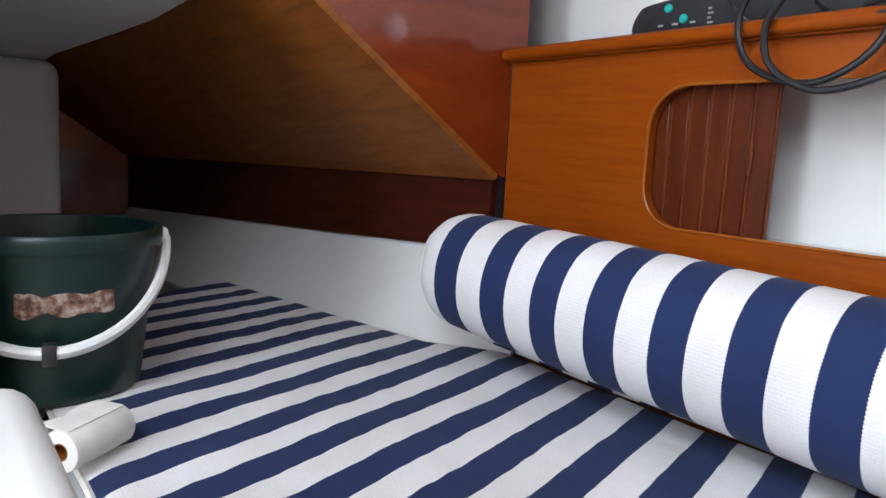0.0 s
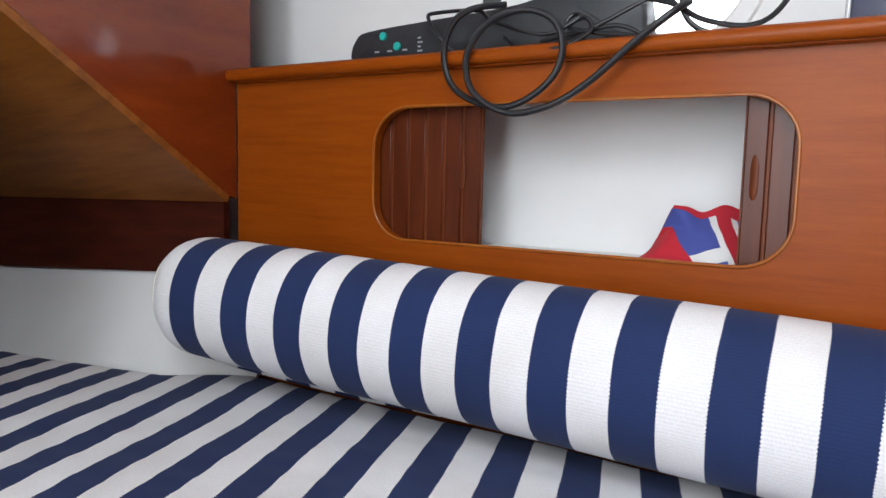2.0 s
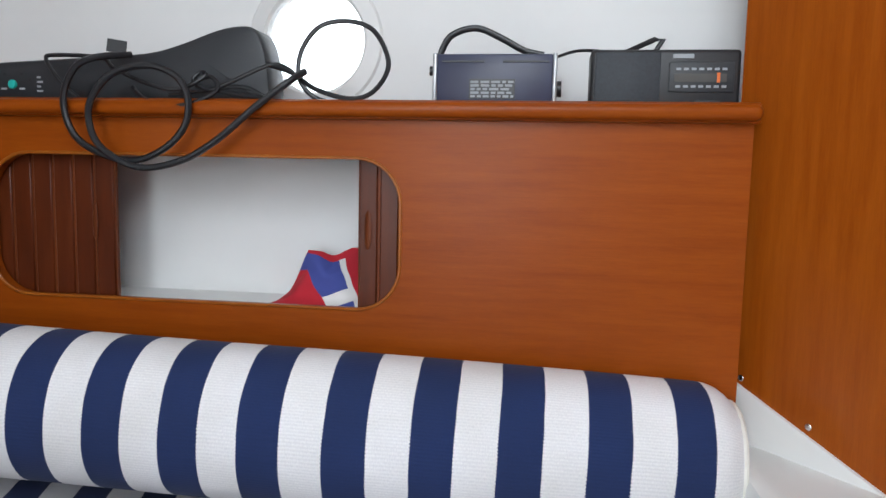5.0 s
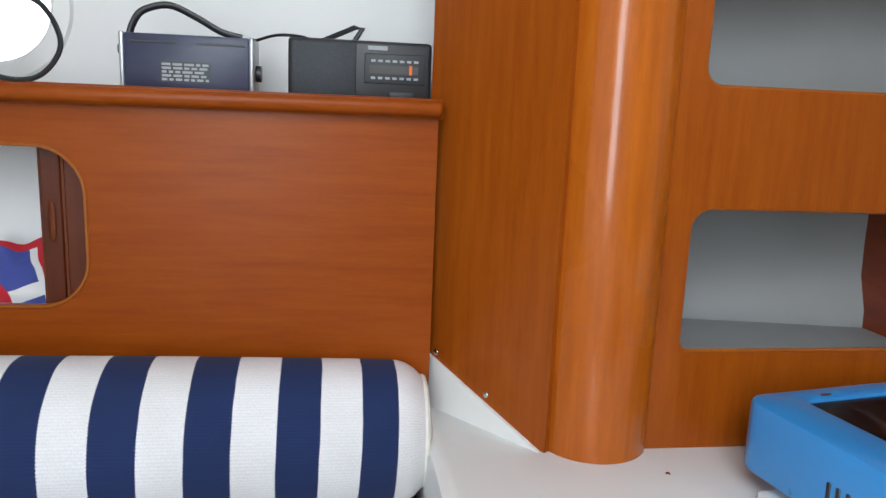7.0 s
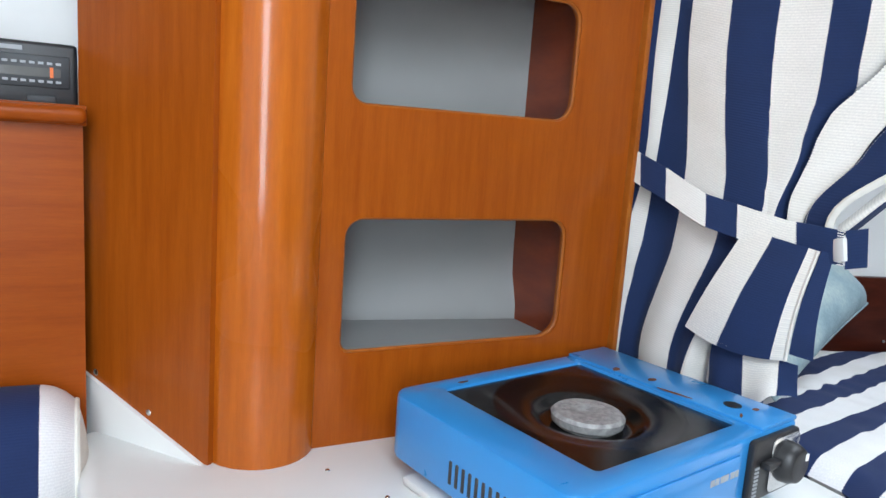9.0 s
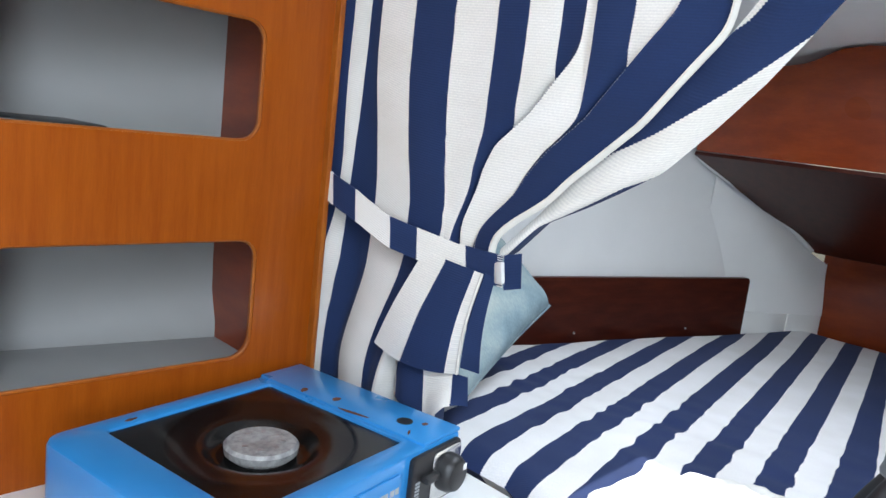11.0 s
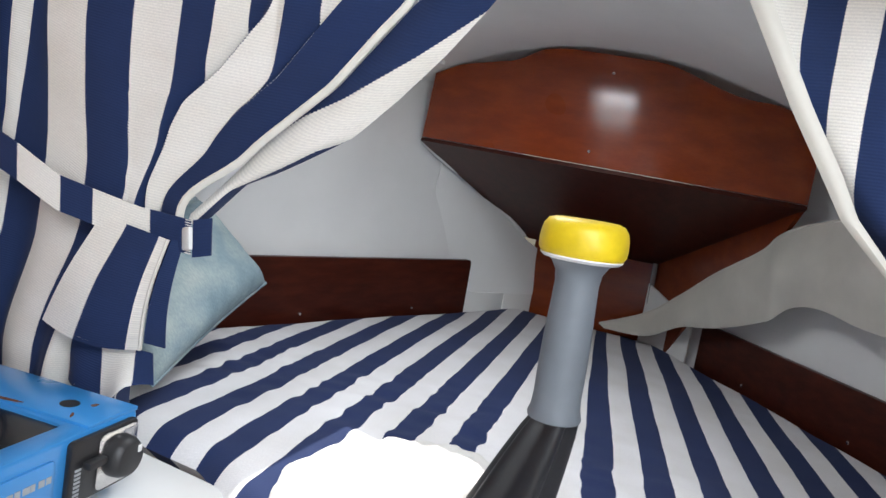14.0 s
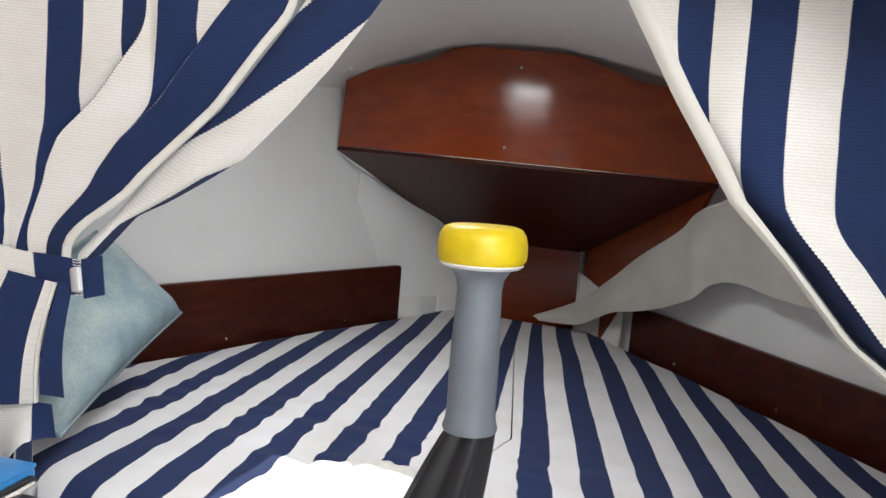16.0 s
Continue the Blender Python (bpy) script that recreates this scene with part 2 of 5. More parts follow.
def bunting():
    """Flag cloth: red ground, blue quarters and a white-edged red cross, from u, v."""
    m, n, l, p = mat("flag_cloth")
    uv = n.new("ShaderNodeTexCoord").outputs["UV"]
    sep = n.new("ShaderNodeSeparateXYZ")
    l.new(uv, sep.inputs[0])

    def calc(op, a, b=None):
        k = n.new("ShaderNodeMath")
        k.operation = op
        for i, v in enumerate((a, b)):
            if isinstance(v, (int, float)):
                k.inputs[i].default_value = v
            elif v is not None:
                l.new(v, k.inputs[i])
        return k.outputs[0]
    x, y = sep.outputs["X"], sep.outputs["Y"]
    inside = calc("MULTIPLY", calc("GREATER_THAN", calc("ADD", x, calc("MULTIPLY", y, 0.35)), 0.44), calc("LESS_THAN", calc("ADD", y, calc("MULTIPLY", x, 0.35)), 1.02))
    d = calc("ABSOLUTE", calc("SUBTRACT", calc("ADD", x, calc("MULTIPLY", y, 0.22)), 0.74))
    c = mixc(n, l, inside, (0.50, 0.015, 0.03), (0.055, 0.075, 0.30))
    diag = calc("MULTIPLY", inside, calc("LESS_THAN", calc("ABSOLUTE", calc("SUBTRACT", calc("SUBTRACT", y, calc("MULTIPLY", x, 0.9)), -0.32)), 0.13))
    c = mixc(n, l, diag, c, (0.74, 0.72, 0.70))
    c = mixc(n, l, calc("MULTIPLY", inside, calc("LESS_THAN", d, 0.085)), c, (0.74, 0.72, 0.70))
    c = mixc(n, l, calc("MULTIPLY", inside, calc("LESS_THAN", d, 0.045)), c, (0.50, 0.015, 0.03))
    l.new(c, p.inputs["Base Color"])
    p.inputs["Roughness"].default_value = 0.85
    bump(n, l, p, noise_tex(n, l, uv, 300.0, 2.0), 0.2, 0.001)
    return m


FLAG = bunting()


def glow(name, color, strength):
    m, n, l, p = mat(name)
    p.inputs["Base Color"].default_value = (*color, 1)
    p.inputs["Emission Color"].default_value = (*color, 1)
    p.inputs["Emission Strength"].default_value = strength
    return m


DAY = glow("daylight_outside", (0.93, 0.97, 1.0), 3.0)
GLASS, _n, _l, _p = mat("port_glass")
_p.inputs["Transmission Weight"].default_value, _p.inputs["Roughness"].default_value, _p.inputs["IOR"].default_value = 1.0, 0.02, 1.45

# ---- helpers for meshes ----


def finish(bm, name, material, smooth=True, angle=38):
    bmesh.ops.recalc_face_normals(bm, faces=bm.faces)
    me = bpy.data.meshes.new(name)
    for f in bm.faces:
        f.smooth = smooth
    for e in bm.edges:
        if len(e.link_faces) == 2 and e.calc_face_angle(0) > radians(angle):
            e.smooth = False
    bm.to_mesh(me)
    bm.free()
    me.materials.append(material)
    return me


def part(name, bm, material, parent, label="", smooth=True):
    ob = new(name, finish(bm, name, material, smooth))
    ob.parent = parent
    return tagged(ob, label)


def thing(name, bm, material, label, category, group="", kind="", smooth=True):
    return tagged(new(name, finish(bm, name, material, smooth)), label, category, group, kind)


def empty(name, m, label, category, group=""):
    ob = new(name)
    ob.matrix_world = m
    ob.empty_display_size = 0.02
    return tagged(ob, label, category, group)


def box(x0, x1, y0, y1, z0, z1, bevel=0.0, seg=2, m=None):
    bm = bmesh.new()
    bmesh.ops.create_cube(bm, size=1.0, matrix=Matrix.Translation(((x0 + x1) / 2, (y0 + y1) / 2, (z0 + z1) / 2)) @ Matrix.Diagonal((x1 - x0, y1 - y0, z1 - z0, 1)))
    if bevel:
        bmesh.ops.bevel(bm, geom=bm.edges[:], offset=bevel, segments=seg, profile=0.5, affect="EDGES")
    if m is not None:
        bmesh.ops.transform(bm, matrix=m, verts=bm.verts)
    return bm


def join(*bms):
    out = bms[0]
    for b in bms[1:]:
        me = bpy.data.meshes.new("tmp")
        b.to_mesh(me)
        b.free()
        out.from_mesh(me)
        bpy.data.meshes.remove(me)
    return out


def round_rect(x0, x1, y0, y1, r, n=6):
    """Corner loop, anticlockwise; r: one radius or four (lower left, lower right, upper right, upper left)."""
    rs = r if isinstance(r, (list, tuple)) else [r] * 4
    out = []
    for (cx, cy, a), q in zip(((x0, y0, 180), (x1, y0, 270), (x1, y1, 0), (x0, y1, 90)), rs):
        ox, oy = cx + (q if cx == x0 else -q), cy + (q if cy == y0 else -q)
        for k in range(n + 1):
            t = radians(a + 90 * k / n)
            out.append((ox + q * math.cos(t), oy + q * math.sin(t)))
    return out


def circle(cx, cy, r, n=32):
    return [(cx + r * math.cos(2 * math.pi * k / n), cy + r * math.sin(2 * math.pi * k / n)) for k in range(n)]


def plate(outer, holes, thick, m, bevel=0.0):
    """A board cut from a plane: loops in its own x, y, grown by thick along its z, then laid by m."""
    bm = bmesh.new()
    edges = []
    for loop in (outer, *holes):
        vs = [bm.verts.new((x, y, 0)) for x, y in loop]
        edges += [bm.edges.new((a, b)) for a, b in zip(vs, vs[1:] + vs[:1])]
    bmesh.ops.triangle_fill(bm, use_beauty=True, use_dissolve=False, edges=edges)
    rim = [e for e in bm.edges if len(e.link_faces) == 1]
    ext = bmesh.ops.extrude_face_region(bm, geom=bm.faces[:])
    bmesh.ops.translate(bm, vec=(0, 0, thick), verts=[g for g in ext["geom"] if isinstance(g, bmesh.types.BMVert)])
    bmesh.ops.recalc_face_normals(bm, faces=bm.faces)
    if bevel:
        sharp = [e for e in bm.edges if len(e.link_faces) == 2 and e.calc_face_angle(0) > radians(60)]
        bmesh.ops.bevel(bm, geom=sharp, offset=bevel, segments=2, profile=0.5, affect="EDGES")
    bmesh.ops.transform(bm, matrix=m, verts=bm.verts)
    return bm


def axes(o, x, y):
    """The matrix whose x and y axes are the given ones, at o."""
    x, y = Vector(x).normalized(), Vector(y).normalized()
    z = x.cross(y).normalized()
    y = z.cross(x)
    return Matrix(((x.x, y.x, z.x, o[0]), (x.y, y.y, z.y, o[1]), (x.z, y.z, z.z, o[2]), (0, 0, 0, 1)))


XZ = lambda y: axes((0, y, 0), (1, 0, 0), (0, 0, 1))    # loops in x, z; thickness towards -y


def smooth_path(pts, n=8, closed=False):
    pts = [Vector(p) for p in pts]
    out = []
    last = len(pts) if closed else len(pts) - 1
    for i in range(last):
        p = [pts[(i + k) % len(pts)] if closed else pts[min(max(i + k, 0), len(pts) - 1)] for k in (-1, 0, 1, 2)]
        for k in range(n):
            t = k / n
            out.append(0.5 * (2 * p[1] + (p[2] - p[0]) * t + (2 * p[0] - 5 * p[1] + 4 * p[2] - p[3]) * t * t + (3 * p[1] - p[0] - 3 * p[2] + p[3]) * t ** 3))
    if not closed:
        out.append(pts[-1])
    return out


def tube(pts, r, n=8, closed=False, flat=1.0):
    """A round tube along a path; r: a radius or a function of 0..1."""
    bm = bmesh.new()
    rings, up = [], Vector((0.1, 0.2, 1)).normalized()
    for i, p in enumerate(pts):
        a, b = pts[(i + 1) % len(pts)] if closed or i + 1 < len(pts) else p, pts[i - 1] if closed or i else p
        d = (Vector(a) - Vector(b)).normalized()
        s = d.cross(up)
        s = s.normalized() if s.length > 1e-4 else Vector((1, 0, 0))
        up = s.cross(d).normalized()
        q = r(i / max(1, len(pts) - 1)) if callable(r) else r
        rings.append([bm.verts.new(Vector(p) + q * (math.cos(t) * s + flat * math.sin(t) * up)) for t in (2 * math.pi * k / n for k in range(n))])
    for i in range(len(rings) - (0 if closed else 1)):
        a, b = rings[i], rings[(i + 1) % len(rings)]
        for k in range(n):
            bm.faces.new((a[k], a[(k + 1) % n], b[(k + 1) % n], b[k]))
    if not closed:
        bm.faces.new(rings[0][::-1])
        bm.faces.new(rings[-1])
    return bm


def lathe(profile, n=40, m=None):
    """Turned about z from (radius, height) pairs; a radius of 0 closes the end."""
    bm = bmesh.new()
    rings = []
    for r, z in profile:
        rings.append([bm.verts.new((r * math.cos(2 * math.pi * k / n), r * math.sin(2 * math.pi * k / n), z)) for k in range(n)] if r > 1e-6 else [bm.verts.new((0, 0, z))])
    for a, b in zip(rings, rings[1:]):
        for k in range(n):
            q = [a[k % len(a)], a[(k + 1) % len(a)], b[(k + 1) % len(b)], b[k % len(b)]]
            q = [v for i, v in enumerate(q) if v not in q[:i]]
            if len(q) > 2:
                bm.faces.new(q)
    if m is not None:
        bmesh.ops.transform(bm, matrix=m, verts=bm.verts)
    return bm


def sheet(nu, nv, at, uv=None, thick=0.0):
    """A grid from at(a, b), a and b from 0 to 1, with a map in metres from uv(a, b)."""
    bm = bmesh.new()
    lay = bm.loops.layers.uv.new("UVMap")
    vs = [[bm.verts.new(at(i / nu, j / nv)) for i in range(nu + 1)] for j in range(nv + 1)]
    for j in range(nv):
        for i in range(nu):
            f = bm.faces.new((vs[j][i], vs[j][i + 1], vs[j + 1][i + 1], vs[j + 1][i]))
            if uv:
                for lp, (a, b) in zip(f.loops, ((i, j), (i + 1, j), (i + 1, j + 1), (i, j + 1))):
                    lp[lay].uv = uv(a / nu, b / nv)
    if thick:
        bm.normal_update()
        back = [[bm.verts.new(v.co - v.normal * thick) for v in row] for row in vs]

        def quad(vv, ab):
            f = bm.faces.new(vv)
            if uv:
                for lp, (a, b) in zip(f.loops, ab):
                    lp[lay].uv = uv(a / nu, b / nv)
        for j in range(nv):
            for i in range(nu):
                quad((back[j][i], back[j + 1][i], back[j + 1][i + 1], back[j][i + 1]), ((i, j), (i, j + 1), (i + 1, j + 1), (i + 1, j)))
        rim = [(i, 0) for i in range(nu)] + [(nu, j) for j in range(nv)] + [(i, nv) for i in range(nu, 0, -1)] + [(0, j) for j in range(nv, 0, -1)]
        for p, q in zip(rim, rim[1:] + rim[:1]):
            quad((vs[q[1]][q[0]], vs[p[1]][p[0]], back[p[1]][p[0]], back[q[1]][q[0]]), (q, p, p, q))
    return bm


def wave(x, y, z=0.0, s=1.0):
    return noise.noise(Vector((x * s, y * s, z * s)))


def smooth01(t):
    t = min(1, max(0, t))
    return t * t * (3 - 2 * t)

# ---- structure ----
S = "structure"
thing("floor", box(-2.3, 3.0, -1.4, 1.2, -0.82, -0.78), GRP, "white moulded cabin sole of a small yacht", "floor", kind=S)
# out of view; the opening is cut only to suit the starboard fill lamp
thing("wall_starboard", plate([(-2.3, -0.78), (3.0, -0.78), (3.0, 1.0), (-2.3, 1.0)], [round_rect(-0.27, 0.17, -0.12, 0.78, 0.06)], 0.04, XZ(-1.26)), LINING,
      "unseen white lined hull side with an opening added for the fill lamp", "wall", kind=S)
thing("wall_aft", box(-2.34, -2.30, -1.3, 1.2, -0.78, 1.0), LINING, "white moulded aft end of the cabin", "wall", kind=S)
thing("ceiling", join(plate([(-2.3, -1.3), (1.19, -1.3), (1.19, 1.1), (-2.3, 1.1)], [round_rect(-0.02, 0.72, -0.95, -0.3, 0.05)], 0.03, Matrix.Translation((0, 0, 0.95)))), LINING,
      "white lined saloon deckhead with the open companionway", "ceiling", kind=S)

# unseen blocker, added so the quarter berth stays dark
thing("light_block_aft", box(-0.74, -0.70, -1.22, 0.018, -0.78, 0.95), LINING, "unseen white wall added to keep lamp light off the quarter berth", "bulkhead", kind=S)

# hull side behind the settee, with a round port
PORT = (-0.117, 0.338)
thing("wall_port", plate([(-2.25, -0.78), (0.60, -0.78), (0.60, 0.95), (-2.25, 0.95)], [circle(*PORT, 0.078, 40)], 0.02, XZ(0.97)), LINING,
      "white lined hull side with a round portlight", "wall", kind=S)
window = empty("window_1", Matrix.Translation((PORT[0], 0.96, PORT[1])), "round white-framed portlight full of daylight", "window")
tagged(window, kind=S)
W = Matrix.Rotation(radians(90), 4, "X")
part("window_frame", lathe([(0.074, -0.012), (0.074, 0.012), (0.078, 0.016), (0.098, 0.014), (0.103, 0.008), (0.103, -0.002)], 48, W), WHITEP, window)
part("pane", lathe([(0, -0.004), (0.079, -0.004), (0.079, 0.0), (0, 0.0)], 40, W), GLASS, window).visible_shadow = False
thing("backdrop", plate(circle(*PORT, 0.15, 24), [], 0.005, XZ(1.06)), DAY, "bright overcast sky outside the portlight", "sky", kind=S)

# settee base and quarter berth
thing("settee_base", box(-2.2, 0.47, 0.08, 0.74, -0.78, -0.33, 0.01), GRP, "white moulded settee base under the striped mattress", "settee base", kind=S)


def berth_edge(x):
    return min(0.735, 0.655 + (x + 0.80) * (0.205 if x < -0.80 else 0.7))


thing("hull_lining", sheet(26, 8, lambda a, b: Vector((-0.70 - 1.55 * a, berth_edge(-0.70 - 1.55 * a) - 0.03 + 0.15 * b ** 0.8, -0.29 + (0.195 - 0.05 * a) * b)), thick=0.012), GRP,
      "white hull side under the quarter berth's dark board", "hull lining", kind=S)
board = sheet(12, 3, lambda a, b: Vector((-0.80 - 1.45 * a, 0.765 - 0.30 * a, -0.100 - 0.055 * a + b * (0.150 + 0.03 * a))), thick=0.016)
thing("hull_board", board, DARK, "dark mahogany board along the quarter berth's hull side", "trim board", kind=S)
ply = sheet(10, 10, lambda a, b: Vector((-0.785 - 1.40 * a + 0.0 * b, 0.752 - 0.29 * a - 0.66 * b, 0.030 - 0.02 * a + 0.455 * b)), thick=0.012)
thing("plywood_panel", ply, PLY, "varnished plywood underside of the cockpit seat sloping over the berth", "panel", kind=S)
YZ = axes((-0.800, 0, 0), (0, 1, 0), (0, 0, 1))
thing("bulkhead_aft", plate([(0.768, 0.025), (0.768, 0.21), (0.80, 0.236), (0.80, 0.95), (0.05, 0.95), (0.05, 0.512), (0.417, 0.262), (0.744, 0.034)], [], 0.014, YZ), RED,
      "dark red mahogany bulkhead with a sloping lower edge", "bulkhead", kind=S)
thing("cockpit_moulding", join(plate([(-2.3, 0.20), (-1.62, 0.226), (-1.00, 0.376), (-0.92, 0.30), (-0.95, -1.0), (-2.3, -1.0)], [], 0.30,
      axes((0, 0, 0.379), (1, 0, 0.102), (0, 1, 0)), 0.02)), GRP, "white moulded underside of the cockpit over the berth", "moulding", kind=S)
thing("berth_end", box(-2.25, -1.62, -0.6, 0.235, -0.32, 0.21, 0.03, 3), GRP, "white moulded locker end beside the quarter berth", "moulding", kind=S)
thing("bulkhead_stern", box(-2.12, -2.10, 0.20, 0.62, -0.32, 0.32), RED, "brown wooden end of the quarter berth", "bulkhead", kind=S)

# settee backrest panel with its locker opening
thing("settee_panel", plate([(-0.785, -0.32), (0.452, -0.32), (0.452, 0.213), (-0.785, 0.213)], [round_rect(-0.504, 0.049, -0.021, 0.166, [0.055, 0.055, 0.055, 0.06], 8)], -0.016, XZ(0.770)), WOOD,
      "varnished mahogany settee back with a rounded locker opening", "panel", kind=S)
rim = [Vector((x, 0.770, z)) for x, z in round_rect(-0.504, 0.049, -0.021, 0.166, [0.055, 0.055, 0.055, 0.06], 8)]
thing("trim_opening", tube(rim, 0.0022, 8, True), LIP, "pale mahogany edging round the locker opening", "trim", kind=S)
shelf = empty("shelf", Matrix.Translation((-0.17, 0.77, 0.213)), "varnished mahogany shelf above the settee back", "shelf")
part("shelf_board", box(-0.615, 0.622, 0.0, 0.125, 0.0, 0.014), WOOD, shelf)
part("moulding", join(box(-0.630, 0.626, -0.012, 0.004, -0.001, 0.022, 0.002), box(-0.630, 0.626, -0.024, -0.008, 0.001, 0.020, 0.0085, 4)), WOOD, shelf, "rounded moulding with worn varnish")
# added panel, nearer than the hull side so that it catches more light
thing("locker_bright_back", box(-0.76, 0.43, 0.905, 0.915, -0.045, 0.210, 0.002), LINING, "white panel added ahead of the hull to brighten the settee locker", "locker back", kind=S)
thing("locker_floor", box(-0.70, 0.40, 0.79, 0.965, -0.045, -0.030, 0.002), LINING, "white floor of the settee locker", "locker floor", kind=S)


def sliding_door(x0, x1, y, handle, label):
    d = empty("sliding_door", Matrix.Translation(((x0 + x1) / 2, y, -0.03)), label, "door", "sliding locker doors")
    cx = (x0 + x1) / 2
    n = max(3, round((x1 - x0) / 0.0285))
    w = (x1 - x0) / n
    for k in range(n):
        part("slat", box(x0 - cx + k * w + 0.0017, x0 - cx + (k + 1) * w - 0.0017, 0.0, 0.009, 0.0, 0.225, 0.0015, 1), TAMB, d)
    part("backing", box(x0 - cx, x1 - cx, 0.0025, 0.008, 0.002, 0.223), GROOVE, d)
    hx = handle - cx
    part("handle", tube(smooth_path([(hx, -0.001, 0.082), (hx, -0.001, 0.105), (hx, -0.001, 0.132)], 4), lambda t: 0.0045 * (1 - abs(2 * t - 1) ** 4) + 0.0008, 8, flat=0.4), GROOVE, d, "recessed oval finger pull")
    return d


sliding_door(-0.575, -0.338, 0.790, -0.366, "brown grooved sliding locker door with a finger pull")
sliding_door(-0.009, 0.150, 0.790, 0.004, "brown grooved sliding locker door, half open")

# forward bulkhead, rounded column and pigeonhole front
d = Vector((0.575 - 0.448, 0.655 - 0.815, 0))
thing("bulkhead_forward", plate([(0, -0.30), (d.length, -0.30), (d.length, 0.95), (0, 0.95)], [], -0.02, axes((0.448, 0.815, 0), d, (0, 0, 1))), WOODV,
      "varnished mahogany bulkhead beside the settee", "bulkhead", kind=S)
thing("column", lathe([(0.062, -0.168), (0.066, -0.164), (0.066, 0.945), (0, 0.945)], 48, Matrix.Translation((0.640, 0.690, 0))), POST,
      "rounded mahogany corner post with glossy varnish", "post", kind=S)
LOW = round_rect(0.728, 1.055, -0.043, 0.126, [0.014, 0.030, 0.026, 0.026], 6)
HIGH = round_rect(0.728, 1.047, 0.258, 0.415, [0.022, 0.030, 0.026, 0.026], 6)
thing("pigeonhole_front", plate([(0.690, -0.172), (1.150, -0.172), (1.150, 0.95), (0.690, 0.95)], [LOW, HIGH], -0.014, XZ(0.660)), WOODV,
      "varnished mahogany front with two rounded pigeonholes", "locker front", kind=S)
for loop in (LOW, HIGH):
    thing("trim_pigeonhole", tube([Vector((x, 0.665, z)) for x, z in loop], 0.0032, 8, True), LIP, "pale varnished edge of a pigeonhole", "trim", kind=S)
thing("trim_post", box(1.150, 1.160, 0.648, 0.690, -0.165, 0.95, 0.003), LIP, "pale mahogany end post of the locker front", "trim", kind=S)
# white lining and shelves darkened to grey in place of the shade inside
thing("pigeonhole_lining", sheet(20, 24, lambda a, b: Vector((0.60 + 0.62 * a, 0.905 - 0.115 * a - 0.035 * math.exp(-((b * 1.1 - 0.11) / 0.05) ** 2) * 0.7, -0.17 + 1.12 * b))), SHADE_SEAM_GREY,
      "white lined hull behind the pigeonholes, its shade put into a grey colour", "hull lining", kind=S)
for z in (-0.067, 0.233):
    thing("pigeonhole_shelf", box(0.66, 1.075, 0.676, 0.93, z, z + 0.012, 0.002), SHADE_SEAM_GREY, "shelf with a stained edge inside a pigeonhole, coloured grey for its shade", "shelf", kind=S)
thing("pigeonhole_side", box(1.072, 1.088, 0.675, 0.93, -0.16, 0.94), RED, "dark mahogany side of the pigeonholes", "panel", kind=S)

# galley counter
ctr = plate(round_rect(0.442, 1.265, 0.255, 0.80, [0.02, 0.06, 0.02, 0.02], 6), [], -0.62, Matrix.Translation((0, 0, -0.162)), 0.012)
thing("galley_counter", ctr, GRP, "white moulded galley counter under the stove", "counter", kind=S)
thing("counter_upstand", plate([(0, -0.086), (d.length + 0.01, -0.168), (d.length + 0.01, -0.45), (0, -0.45)], [], 0.005, axes((0.448, 0.815, 0), d, (0, 0, 1))), GRP,
      "white moulded upstand along the bulkhead", "moulding", kind=S)

# fore cabin: berth base, hull linings, boards, deckhead, bow locker
AXIS = radians(12)


def port_y(x):
    return 0.747 - 0.30 * (x - 1.92)


def star_y(x):
    return -0.10 + 0.83 * (x - 2.63)


def berth_z(x):
    return -0.150


thing("fore_berth_base", plate([(1.27, 0.95), (1.27, 0.40), (1.10, 0.10), (0.92, -0.95), (1.5, -0.95), (2.85, 0.05), (2.85, 0.50)], [], -0.58, Matrix.Translation((0, 0, -0.245))), WOODV,
      "mahogany front and base of the forward berth", "berth base", kind=S)
thing("lining_port", sheet(30, 14, lambda a, b: Vector((1.20 + 1.62 * a, port_y(1.20 + 1.62 * a) + 0.022 + 0.14 * b * b + 0.004 * wave(a * 5, b * 4, 1.0), -0.26 + 0.96 * b)), thick=0.01), LINING,
      "slightly wrinkled white vinyl lining on the fore cabin's side", "hull lining", kind=S)
thing("lining_starboard", sheet(30, 14, lambda a, b: Vector((1.20 + 1.62 * a, star_y(1.20 + 1.62 * a) - 0.03 - 0.14 * b * b, -0.26 + 0.96 * b)), thick=0.01), LINING,
      "white vinyl lining on the fore cabin's other side", "hull lining", kind=S)
